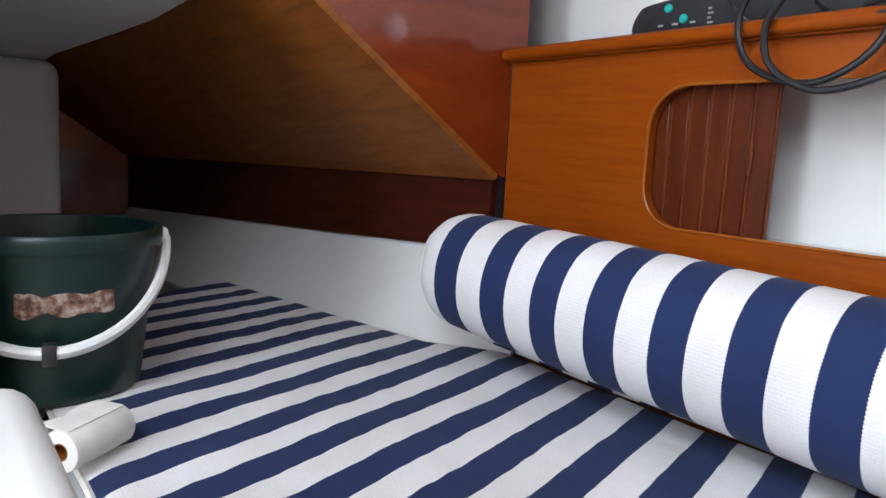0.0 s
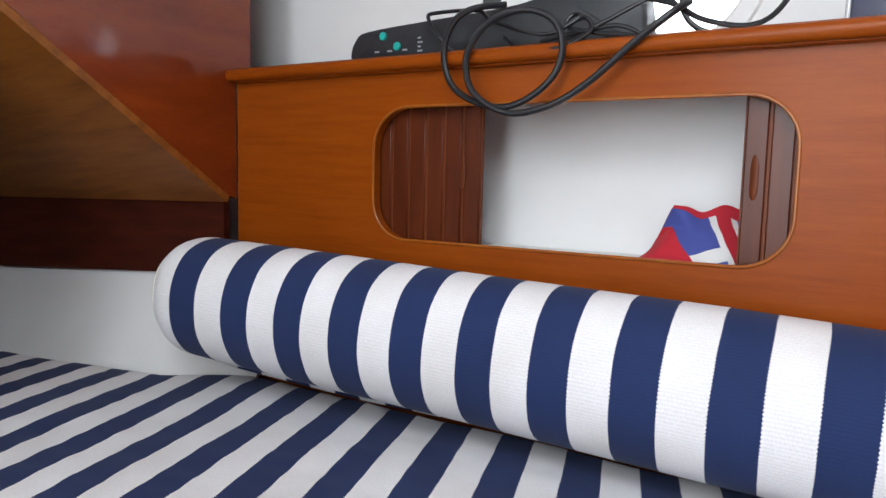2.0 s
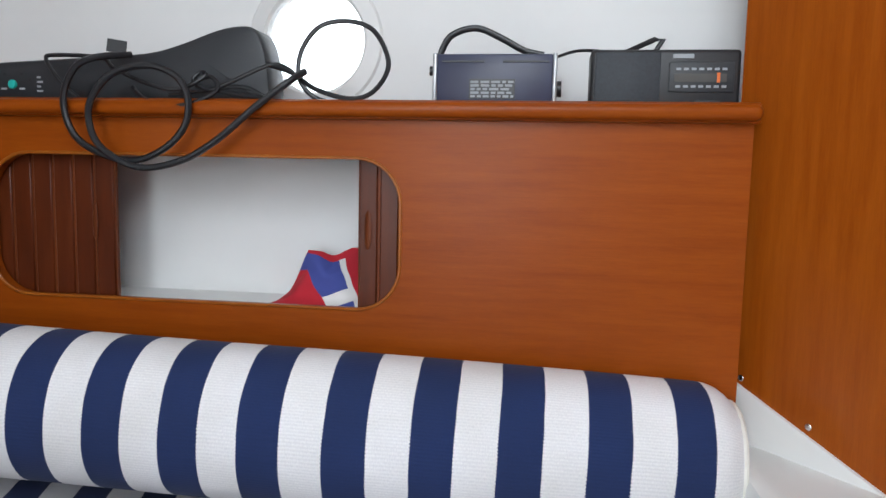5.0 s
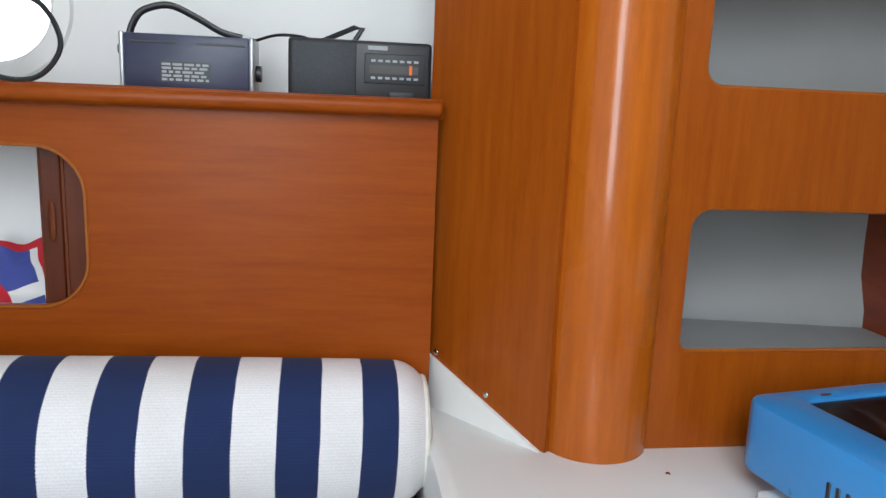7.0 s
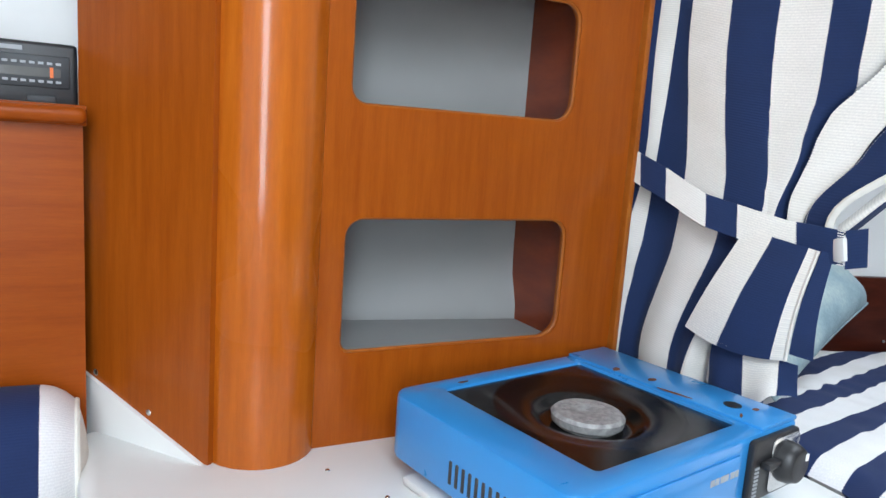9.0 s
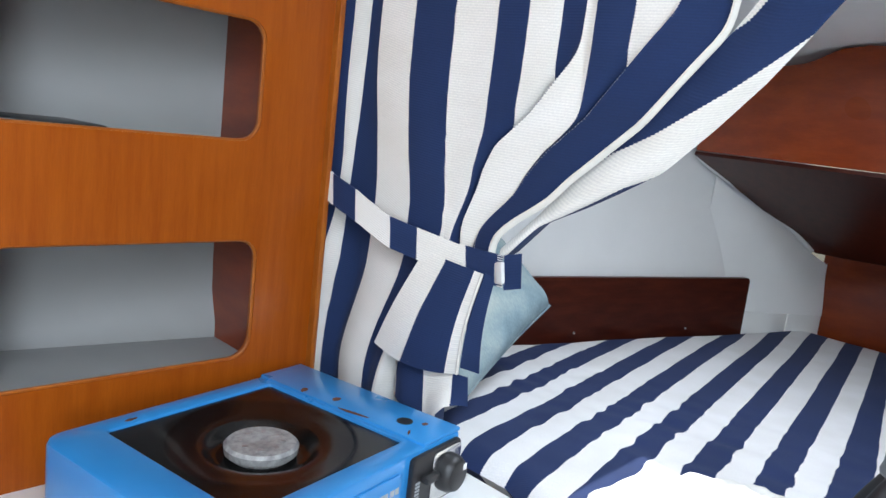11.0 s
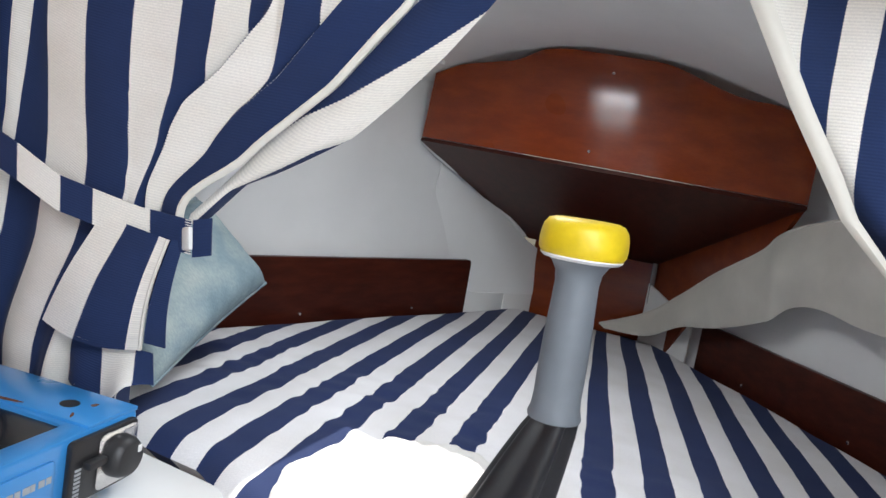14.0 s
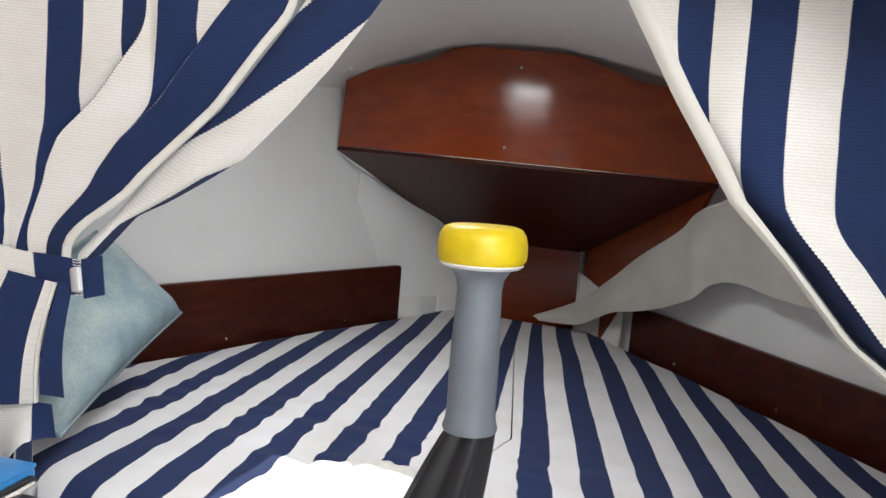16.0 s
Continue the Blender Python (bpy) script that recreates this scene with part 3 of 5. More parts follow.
for nm, fy, x0, x1, z0, h, sg in (("board_port", port_y, 1.25, 2.552, -0.185, 0.183, -1), ("board_starboard", star_y, 1.70, 2.62, -0.185, 0.150, 1)):
    p0, p1 = Vector((x0, fy(x0), 0)), Vector((x1, fy(x1), 0))
    ln = (p1 - p0).length
    b = plate(round_rect(0, ln, z0, z0 + h, [0.004, 0.004, 0.012, 0.004], 4), [], 0.016 * sg, axes((p0.x, p0.y, 0), p1 - p0, (0, 0, 1)), 0.002)
    ob = thing(nm, b, DARK, "dark mahogany board along the forward berth", "trim board", kind=S)
    for k in range(1, 4):
        q = p0 + (p1 - p0) * (k / 3.6)
        c = q + Vector((0, 0, z0 + 0.045))
        side = Vector(((p1 - p0).y, -(p1 - p0).x, 0)).normalized() * (1 if sg < 0 else -1)
        part("screw", lathe([(0, 0.002), (0.003, 0.0015), (0.004, 0.0)], 10, Matrix.Translation(c + side * 0.001) @ side.to_track_quat("Z", "Y").to_matrix().to_4x4()), CHROME, ob)


def deck_z(x, y):
    return 0.592 + 0.045 * (2.35 - x) - 0.42 * (y - 0.22) ** 2


HATCH = (1.42, 1.86, 0.09, 0.33)


def deckhead():
    xs = sorted([1.20 + 1.65 * k / 26 for k in range(27)] + [HATCH[0], HATCH[1]])
    ys = sorted([-1.0 + 2.1 * k / 30 for k in range(31)] + [HATCH[2], HATCH[3]])
    bm = bmesh.new()
    vs = [[bm.verts.new((x, y, deck_z(x, y))) for x in xs] for y in ys]
    for j in range(len(ys) - 1):
        for i in range(len(xs) - 1):
            if HATCH[0] <= (xs[i] + xs[i + 1]) / 2 <= HATCH[1] and HATCH[2] <= (ys[j] + ys[j + 1]) / 2 <= HATCH[3]:
                continue
            bm.faces.new((vs[j][i], vs[j][i + 1], vs[j + 1][i + 1], vs[j + 1][i]))
    ext = bmesh.ops.extrude_face_region(bm, geom=bm.faces[:])
    bmesh.ops.translate(bm, vec=(0, 0, 0.035), verts=[g for g in ext["geom"] if isinstance(g, bmesh.types.BMVert)])
    return bm


thing("ceiling_fore", deckhead(), LINING, "white vinyl deckhead over the forward berth with an open hatch", "ceiling", kind=S)
thing("bulkhead_mid", plate([(-1.3, 0.70), (1.1, 0.70), (1.1, 0.98), (-1.3, 0.98)], [], 0.03, axes((1.19, 0, 0), (0, 1, 0), (0, 0, 1))), LINING, "white step between the two deckheads", "bulkhead", kind=S)
thing("bulkhead_side", box(1.19, 1.22, 0.80, 1.15, -0.60, 0.70), LINING, "white end of the fore cabin behind the curtain", "bulkhead", kind=S)
thing("bulkhead_starboard", box(1.19, 1.22, -1.3, -0.62, -0.78, 0.70), WOODV, "mahogany bulkhead behind the curtain", "bulkhead", kind=S)

BL, BR = Vector((2.32, 0.668, 0.330)), Vector((2.36, -0.285, 0.312))


def table(x, xs, ys):
    return float(np.interp(x, xs, ys))


def bow_face(a, b):
    """a from the port end to the starboard end, b upwards."""
    low = BL.lerp(BR, a)
    low.x -= 0.085 * math.sin(math.pi * a)
    bulge = smooth01((a - 0.235) / 0.13) * smooth01((0.835 - a) / 0.22)
    top = min(deck_z(2.35, low.y) - 0.004, table(a, (0, 0.09, 0.24, 0.8, 1), (0.505, 0.532, 0.548, 0.522, 0.510)) + 0.045 * bulge)
    return Vector((low.x + 0.02 * b, low.y, low.z + (top - low.z) * b))


bow = empty("bow_locker", Matrix.Translation((2.36, 0.2, 0.33)), "glossy red mahogany locker across the bow with a curved front", "locker")
inv = Matrix.Translation((-2.36, -0.2, -0.33))
fb = sheet(48, 14, bow_face, thick=0.014)
bmesh.ops.transform(fb, matrix=inv, verts=fb.verts)
part("front", fb, BOW, bow, "glossy curved mahogany front")


def bow_under(a, b):
    f = bow_face(a, 0.0)
    k = Vector((2.79, 0.475 - 0.415 * a, 0.088))
    return f.lerp(k, b) + Vector((0, 0, -0.002))


# underside takes the boards' DARK colour, far darker than the front
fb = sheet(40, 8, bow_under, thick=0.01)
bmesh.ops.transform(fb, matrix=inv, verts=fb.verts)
part("underside", fb, DARK, bow, "sloping mahogany underside, much darker than the front")
for k, (a, z) in enumerate(((0.52, 0.84), (0.50, 0.12))):
    q = bow_face(a, z) - Vector((2.36, 0.2, 0.33)) + Vector((-0.001, 0, 0))
    part("screw", lathe([(0, 0.002), (0.003, 0.0015), (0.004, 0.0)], 10, Matrix.Translation(q) @ Matrix.Rotation(radians(-90), 4, "Y")), CHROME, bow)
thing("bow_board", plate([(0.06, -0.24), (0.450, -0.24), (0.450, 0.095), (0.06, 0.085)], [], 0.014, axes((2.79, 0, 0), (0, 1, 0), (0, 0, 1))), RED,
      "reddish mahogany board closing the bow end", "trim board", kind=S)
thing("bow_board_starboard", plate([(0, -0.24), (0.08, -0.24), (0.20, -0.06), (0.40, 0.08), (0.54, 0.30), (0, 0.10)], [], -0.012, axes((2.785, 0.065, 0), (-0.62, -0.50, 0), (0, 0, 1))), RED,
      "reddish mahogany side panel below the bow locker", "panel", kind=S)
thing("lining_corner", sheet(24, 16, lambda a, b: Vector((2.42 + 0.365 * a, 0.645 - 0.213 * a + 0.006 * math.sin(5 * a + 3 * b), -0.100 + (0.368 - 0.215 * a - 0.006 * math.sin(9 * a)) * b)), thick=0.004), LINING,
      "white vinyl lining ending in a rounded corner at the bow", "hull lining", kind=S)
for p0, p1, z1, z2 in (((2.545, 0.572), (2.685, 0.491), -0.100, -0.100), ((2.688, 0.489), (2.786, 0.432), -0.100, -0.100), ((2.775, 0.070), (2.628, -0.085), 0.020, -0.045)):
    dd = Vector((p1[0] - p0[0], p1[1] - p0[1], 0))
    thing("bow_panel", plate([(0, -0.24), (dd.length, -0.24), (dd.length, z2), (0, z1)], [], 0.006, axes((p0[0], p0[1], 0), dd, (0, 0, 1)), 0.001), GRP, "white moulded panel beside the bow board", "moulding", kind=S)
thing("trim_bow_seam", tube([Vector((2.772, 0.066, 0.082)), Vector((2.772, 0.064, 0.02)), Vector((2.772, 0.062, -0.04))], 0.011, 8, flat=0.4), SHADE_SEAM_GREY, "grey sealed joint between the bow boards", "trim", kind=S)

# ---- settee things ----


def mattress_top(a, b):
    x0 = -1.16 - 0.26 * min(1, b * 1.1)
    x = x0 + (0.445 - x0) * a
    y = 0.085 + (berth_edge(x) - 0.012 - 0.085) * b
    e = min(a * (0.445 - x0), (1 - a) * (0.445 - x0), b * 0.6 + 0.012, (1 - b) * 0.6) / 0.03
    crown = -0.012 * (1 - min(1, e)) ** 2
    return Vector((x, y, -0.243 + crown + 0.0025 * wave(x, y, 0, 7) + 0.0018 * wave(x, y * 2.5, 3, 16)))


def flat_uv(at):
    def uv(a, b):
        p = at(a, b)
        return (PITCH * (0.5 + (p.x + 0.577 + 0.303 * (p.y - 0.4)) / 0.084) + 0.002 * wave(p.x, p.y, 5, 6), p.y)
    return uv


settee = empty("settee_mattress", Matrix.Translation((-0.4, 0.4, -0.328)), "navy and white striped mattress on the settee and quarter berth", "mattress")
so = Vector((-0.4, 0.4, -0.328))
part("cover", sheet(150, 60, lambda a, b: mattress_top(a, b) - so, flat_uv(mattress_top), 0.085), STRIPE_FLAT, settee)
part("piping", tube([mattress_top(k / 80, 0.0) - so + Vector((0, -0.002, -0.004)) for k in range(81)], 0.004, 6), PIPING, settee, "cream piped front seam")


BX0, BX1 = -0.745, 0.442


def bolster_point(a, t):
    """a along the roll, t round it; the back of the roll sags onto the mattress."""
    x = BX0 + (BX1 - BX0) * a
    cx = min(a, 1 - a) * (BX1 - BX0)
    r = 1 - max(0, 1 - cx / 0.045) ** 2.6 * 0.24
    w = 1 + 0.014 * wave(x * 3, t * 2, 2) + 0.008 * math.sin(x * 9)
    c, s = math.cos(t), math.sin(t)
    y = 0.6678 + 0.0407 * x + 0.12 * max(0, x) + r * w * 0.0797 * math.copysign(abs(c) ** 0.92, c)
    z = -0.1365 - 0.0344 * x - 0.04 * max(0, x) + r * w * 0.0863 * math.copysign(abs(s) ** 0.92, s)
    z -= 0.055 * math.exp(-((math.degrees(t) - 312) / 14) ** 2)
    return Vector((x, min(y, 0.768), max(z, -0.2405)))


DARK_AT = (-0.775, -0.664, -0.566, -0.475, -0.390, -0.304, -0.220, -0.137, -0.053, 0.036, 0.124, 0.213, 0.305, 0.397, 0.480)


def woven(p):
    """How far along the cloth, in metres, a place on the roll lies; the cover is pulled a little unevenly."""
    return PITCH * (0.5 + float(np.interp(p.x + 0.0407 * p.y - 0.0344 * p.z, DARK_AT, range(-1, 14))))


bm = bmesh.new()
lay = bm.loops.layers.uv.new("UVMap")
NA, NT = 110, 48
g = [[bm.verts.new(bolster_point(i / NA, 2 * math.pi * j / NT)) for j in range(NT)] for i in range(NA + 1)]
for i in range(NA):
    for j in range(NT):
        f = bm.faces.new((g[i][j], g[i + 1][j], g[i + 1][(j + 1) % NT], g[i][(j + 1) % NT]))
        for lp, (p, q) in zip(f.loops, ((i, j), (i + 1, j), (i + 1, j + 1), (i, j + 1))):
            lp[lay].uv = (woven(lp.vert.co), 0.085 * 2 * math.pi * q / NT)
bolster = empty("bolster", Matrix.Translation((-0.19, 0.64, -0.24)), "navy and white striped bolster roll against the settee back", "bolster")
bi = Matrix.Translation((0.19, -0.64, 0.24))
ends = []
for i, sx in ((0, -1), (NA, 1)):
    c = Vector((0, 0, 0))
    for v in g[i]:
        c += v.co / NT
    e = bmesh.new()
    el = e.loops.layers.uv.new("UVMap")
    rings = [[e.verts.new(c.lerp(v.co, k / 4) + Vector((sx * 0.012 * (1 - (k / 4) ** 2), 0, 0))) for v in g[i]] for k in range(1, 5)]
    mid = e.verts.new(c + Vector((sx * 0.012, 0, 0)))
    fs = [e.faces.new((mid, rings[0][j], rings[0][(j + 1) % NT])) for j in range(NT)]
    for p, q in zip(rings, rings[1:]):
        fs += [e.faces.new((p[j], q[j], q[(j + 1) % NT], p[(j + 1) % NT])) for j in range(NT)]
    for f in fs:
        for lp in f.loops:
            lp[el].uv = (lp.vert.co.z * 0.3, lp.vert.co.y)
    ends.append((e, [v.co.copy() for v in g[i]]))
bmesh.ops.transform(bm, matrix=bi, verts=bm.verts)
part("cover", bm, STRIPE, bolster)
for e, loop in ends:
    bmesh.ops.transform(e, matrix=bi, verts=e.verts)
    part("end_panel", e, PIPING, bolster, "cream ribbed end")
    part("piping", tube([bi @ p for p in loop], 0.0035, 6, True), PIPING, bolster, "cream piped seam")

# flag stuffed in the locker


def flag_at(a, b):
    x = -0.140 + 0.185 * a
    env = min(1, a / 0.22) * (1 - 0.25 * max(0, (a - 0.55) / 0.45)) - 0.10 * math.exp(-((a - 0.42) / 0.07) ** 2)
    h = 0.070 * env
    y = 0.822 + 0.055 * b + 0.014 * math.sin(a * 9 + b * 2.2) * (0.3 + b) + 0.008 * wave(a * 4, b * 4, 2)
    return Vector((x + 0.018 * b * (0.3 - a), y, -0.029 + h * b + 0.004 * wave(a * 6, b * 5, 7) * b))


thing("flag", sheet(40, 30, flag_at, lambda a, b: (a, b), 0.0015), FLAG, "crumpled red white and blue flag stuffed into the locker", "flag")

# bucket, cloth and step
bucket = empty("bucket", pose(-0.845, 0.104, -0.241, 0, 0, 78), "dark green plastic bucket with a white handle and torn sticker", "bucket")
part("body", lathe([(0, 0.004), (0.088, 0.004), (0.092, 0.0), (0.094, 0.006), (0.113, 0.175), (0.119, 0.176), (0.121, 0.181), (0.121, 0.192), (0.118, 0.196), (0.114, 0.194), (0.109, 0.172), (0.090, 0.012), (0, 0.010)], 56), GREEN, bucket)
hp = [Vector((0.124 * math.cos(t), -0.124 * abs(math.sin(t)) * 0.98, 0.178 - 0.108 * math.sin(t))) for t in (math.pi * k / 28 for k in range(29))]
part("handle", tube(hp, 0.0065, 8, flat=1.4), WHITEP, bucket, "white plastic carrying handle")
part("grip", box(-0.007, 0.007, -0.131, -0.116, 0.058, 0.082, 0.002), MATT, bucket)
for s in (-1, 1):
    part("lug", box(s * 0.119 - 0.008, s * 0.119 + 0.008, -0.012, 0.012, 0.168, 0.192, 0.004), WHITEP, bucket)
stk = sheet(16, 6, lambda a, b: Vector((0.1082 * math.cos(radians(-108 + 54 * a)), 0.1082 * math.sin(radians(-108 + 54 * a)), 0.108 + 0.024 * b + 0.006 * wave(a * 5, b * 3, 9))))
part("sticker", stk, STICKER, bucket, "torn brown and white sticker")
paper = empty("paper_roll", pose(-0.598, 0.094, -0.240, 0, 0, 128) @ Matrix.Scale(0.76, 4), "white paper roll with a loose end, lying beside the bucket", "paper roll")
RX = Matrix.Translation((0, 0, 0.027)) @ Matrix.Rotation(radians(90), 4, "Y")
part("roll", lathe([(0.011, -0.05), (0.0255, -0.05), (0.0265, -0.048), (0.0265, 0.048), (0.0255, 0.05), (0.011, 0.05), (0.011, -0.05)], 36, RX), CLOTHW, paper)
part("core", lathe([(0.0098, -0.0505), (0.0112, -0.0505), (0.0112, 0.0505), (0.0098, 0.0505), (0.0098, -0.0505)], 24, RX), PLY, paper, "brown cardboard core")


def loose_end(a, b):
    t = 2.3 * b
    if t < 0.8:
        y, z = -0.028 * math.cos(1.2 + t * 2.4), 0.027 + 0.028 * math.sin(1.2 + t * 0.46)
    else:
        y, z = -0.028 * math.cos(1.2 + 1.92) - 0.0 + 0.068 * (t - 0.8) / 1.5, 0.055 - 0.046 * smooth01((t - 0.8) / 1.35) + 0.010 * max(0, t - 1.9)
    return Vector((-0.048 + 0.096 * a, y, z + 0.0035 * math.sin(9 * a + 2 * b) * b))


part("loose_sheet", sheet(24, 30, loose_end, None, 0.0008), CLOTHW, paper)
thing("companion_step", box(-0.395, -0.10, -0.50, 0.024, -0.78, -0.088, 0.02, 4, Matrix.Translation((0.0, 0.0, 0.0))), GRP, "white moulded engine box below the companionway", "engine box", kind=S)

# ---- things on the shelf ----
SHELF_Z = 0.227


def slab(loop, depth, bevel, y):
    """A body with a side outline in x, z and rounded edges."""
    return plate(loop, [], -depth, XZ(y), bevel)


dev = empty("handheld_device", Matrix.Translation((-0.35, 0.80, SHELF_Z)), "charcoal plastic handheld appliance with teal buttons", "appliance")
dm = Matrix.Translation((0.35, -0.80, -SHELF_Z))
outline = smooth_path([(-0.573, SHELF_Z, 0), (-0.577, 0.252, 0), (-0.566, 0.274, 0), (-0.545, 0.283, 0), (-0.45, 0.289, 0), (-0.35, 0.294, 0), (-0.29, 0.299, 0), (-0.245, 0.311, 0), (-0.205, 0.325, 0), (-0.175, 0.331, 0), (-0.152, 0.328, 0), (-0.138, 0.308, 0), (-0.130, 0.262, 0), (-0.130, SHELF_Z, 0)], 4)
b = slab([(p.x, p.y) for p in outline], 0.060, 0.008, 0.802)
bmesh.ops.transform(b, matrix=dm, verts=b.verts)
part("body", b, CHARCOAL, dev)
for x, z, r in ((-0.513, 0.272, 0.0062), (-0.488, 0.256, 0.0062)):
    part("button", lathe([(r, 0), (r, 0.002), (r * 0.8, 0.0035), (0, 0.0038)], 20, dm @ Matrix.Translation((x, 0.802, z)) @ Matrix.Rotation(radians(90), 4, "X")), TEAL, dev, "round teal button")
for x, z in ((-0.525, 0.274), (-0.500, 0.270), (-0.475, 0.270), (-0.462, 0.262)):
    part("lamp_hole", lathe([(0.0016, 0), (0.0016, 0.0006), (0, 0.0006)], 8, dm @ Matrix.Translation((x, 0.8015, z)) @ Matrix.Rotation(radians(90), 4, "X")), MATT, dev)
for k in range(4):
    part("marking", box(-0.452, -0.444 - 0.003 * (k % 2), 0.8008, 0.8018, 0.246 + 0.006 * k, 0.2485 + 0.006 * k, m=dm), PRINT, dev)
for x in (-0.528, -0.505, -0.478):
    part("marking", box(x, x + 0.008, 0.8008, 0.8018, 0.249, 0.2515, m=dm), PRINT, dev)

R3 = 0.0042
cable = empty("power_cable", Matrix.Translation((-0.25, 0.75, SHELF_Z)), "coiled black power cable hanging over the shelf edge", "cable")
cm = Matrix.Translation((0.25, -0.75, -SHELF_Z))


def run(pts, r=R3):
    return tube([cm @ p for p in smooth_path(pts, 8)], r, 8)


part("coil", run([(-0.300, 0.775, 0.290), (-0.330, 0.745, 0.282), (-0.354, 0.738, 0.267), (-0.368, 0.736, 0.229), (-0.355, 0.737, 0.187), (-0.318, 0.738, 0.164), (-0.275, 0.738, 0.158), (-0.237, 0.738, 0.173), (-0.211, 0.738, 0.200),
                  (-0.206, 0.737, 0.234), (-0.222, 0.736, 0.260), (-0.259, 0.734, 0.271), (-0.304, 0.733, 0.259), (-0.331, 0.733, 0.225), (-0.329, 0.733, 0.190), (-0.309, 0.733, 0.166), (-0.267, 0.733, 0.149), (-0.215, 0.734, 0.158),
                  (-0.171, 0.737, 0.183), (-0.122, 0.738, 0.223), (-0.083, 0.741, 0.252), (-0.070, 0.765, 0.268)]), CABLE, cable)
part("loop", run([(-0.120, 0.770, 0.278), (-0.085, 0.765, 0.266), (-0.055, 0.760, 0.247), (-0.012, 0.760, 0.236), (0.016, 0.765, 0.246), (0.032, 0.770, 0.278), (0.013, 0.775, 0.317), (-0.020, 0.775, 0.329), (-0.054, 0.772, 0.322),
                  (-0.075, 0.768, 0.293), (-0.077, 0.765, 0.261), (-0.062, 0.768, 0.240), (-0.040, 0.775, 0.232)], 0.0030), CABLE, cable)
part("lead", run([(-0.375, 0.785, 0.232), (-0.398, 0.776, 0.255), (-0.418, 0.775, 0.284), (-0.405, 0.776, 0.290), (-0.340, 0.772, 0.286), (-0.318, 0.766, 0.272), (-0.269, 0.760, 0.252), (-0.230, 0.760, 0.246), (-0.198, 0.765, 0.262),
                  (-0.205, 0.770, 0.268), (-0.214, 0.768, 0.258), (-0.193, 0.765, 0.246), (-0.163, 0.765, 0.256), (-0.112, 0.768, 0.277), (-0.085, 0.768, 0.268)], 0.0026), CABLE, cable)
part("strand", run([(-0.300, 0.775, 0.250), (-0.270, 0.760, 0.232), (-0.215, 0.748, 0.226), (-0.180, 0.760, 0.245), (-0.190, 0.765, 0.262), (-0.210, 0.768, 0.252), (-0.150, 0.770, 0.240), (-0.120, 0.775, 0.238)], 0.0028), CABLE, cable)
part("strand", run([(-0.250, 0.775, 0.240), (-0.200, 0.770, 0.246), (-0.150, 0.768, 0.250), (-0.118, 0.772, 0.236)], 0.0026), CABLE, cable)
part("tag", box(-0.012, 0.012, -0.001, 0.001, -0.008, 0.008, m=cm @ pose(-0.318, 0.772, 0.300, 0, 8, 10)), MATT, cable, "small black cable tag")

psu = empty("portable_radio", Matrix.Translation((0.155, 0.84, SHELF_Z)), "dark blue radio lying face down with silver ends", "radio", "radios on the shelf")
pm = Matrix.Translation((-0.155, -0.84, -SHELF_Z))
part("body", box(0.083, 0.227, 0.818, 0.866, SHELF_Z, 0.298, 0.003, m=pm), NAVYPL, psu)
for x0, x1 in ((0.078, 0.0835), (0.2265, 0.232)):
    part("end_cap", box(x0, x1, 0.816, 0.868, SHELF_Z, 0.299, 0.0022, m=pm), SILVER, psu, "silver end cap")
for x0, x1 in ((0.090, 0.142), (0.166, 0.222)):
    part("groove", box(x0, x1, 0.8165, 0.819, 0.2875, 0.2895, m=pm), MATT, psu)
part("label", box(0.124, 0.181, 0.8168, 0.819, 0.243, 0.267, m=pm), MATT, psu, "black rating plate with pale print")
rnd = random.Random(4)
for r_ in range(5):
    x = 0.126
    while x < 0.176:
        w = rnd.uniform(0.004, 0.012)
        part("marking", box(x, min(x + w, 0.1795), 0.8160, 0.8170, 0.2445 + 0.0044 * r_, 0.2472 + 0.0044 * r_, m=pm), PRINT, psu)
        x += w + 0.0025
part("knob", lathe([(0.010, 0), (0.010, 0.006), (0, 0.006)], 20, pm @ Matrix.Translation((0.232, 0.842, 0.258)) @ Matrix.Rotation(radians(90), 4, "Y")), MATT, psu)
part("knob", lathe([(0.006, 0), (0.006, 0.007), (0, 0.007)], 16, pm @ Matrix.Translation((0.078, 0.842, 0.280)) @ Matrix.Rotation(radians(-90), 4, "Y")), MATT, psu)
part("strap", tube([pm @ p for p in smooth_path([(0.082, 0.845, 0.290), (0.086, 0.845, 0.308), (0.099, 0.845, 0.326), (0.129, 0.846, 0.334), (0.160, 0.846, 0.322), (0.190, 0.845, 0.306), (0.215, 0.845, 0.300)], 8)], 0.0042, 8, flat=0.45), CABLE, psu, "black carrying strap")
part("strap", tube([pm @ p for p in smooth_path([(0.229, 0.850, 0.298), (0.256, 0.855, 0.307), (0.285, 0.858, 0.307), (0.300, 0.860, 0.302)], 8)], 0.0035, 8, flat=0.5), CABLE, psu)

rad = empty("transistor_radio", Matrix.Translation((0.36, 0.84, SHELF_Z)), "black transistor radio with a tuning dial and speaker grille", "radio", "radios on the shelf")
rm = Matrix.Translation((-0.36, -0.84, -SHELF_Z))
part("body", box(0.272, 0.447, 0.818, 0.862, SHELF_Z, 0.303, 0.005, 3, m=rm), MATT, rad)
part("speaker", box(0.277, 0.354, 0.8155, 0.820, SHELF_Z + 0.002, 0.299, 0.002, m=rm), SPEAKER, rad, "dark perforated speaker grille")
part("dial", box(0.364, 0.439, 0.8165, 0.820, 0.252, 0.288, 0.0015, m=rm), CHARCOAL, rad)
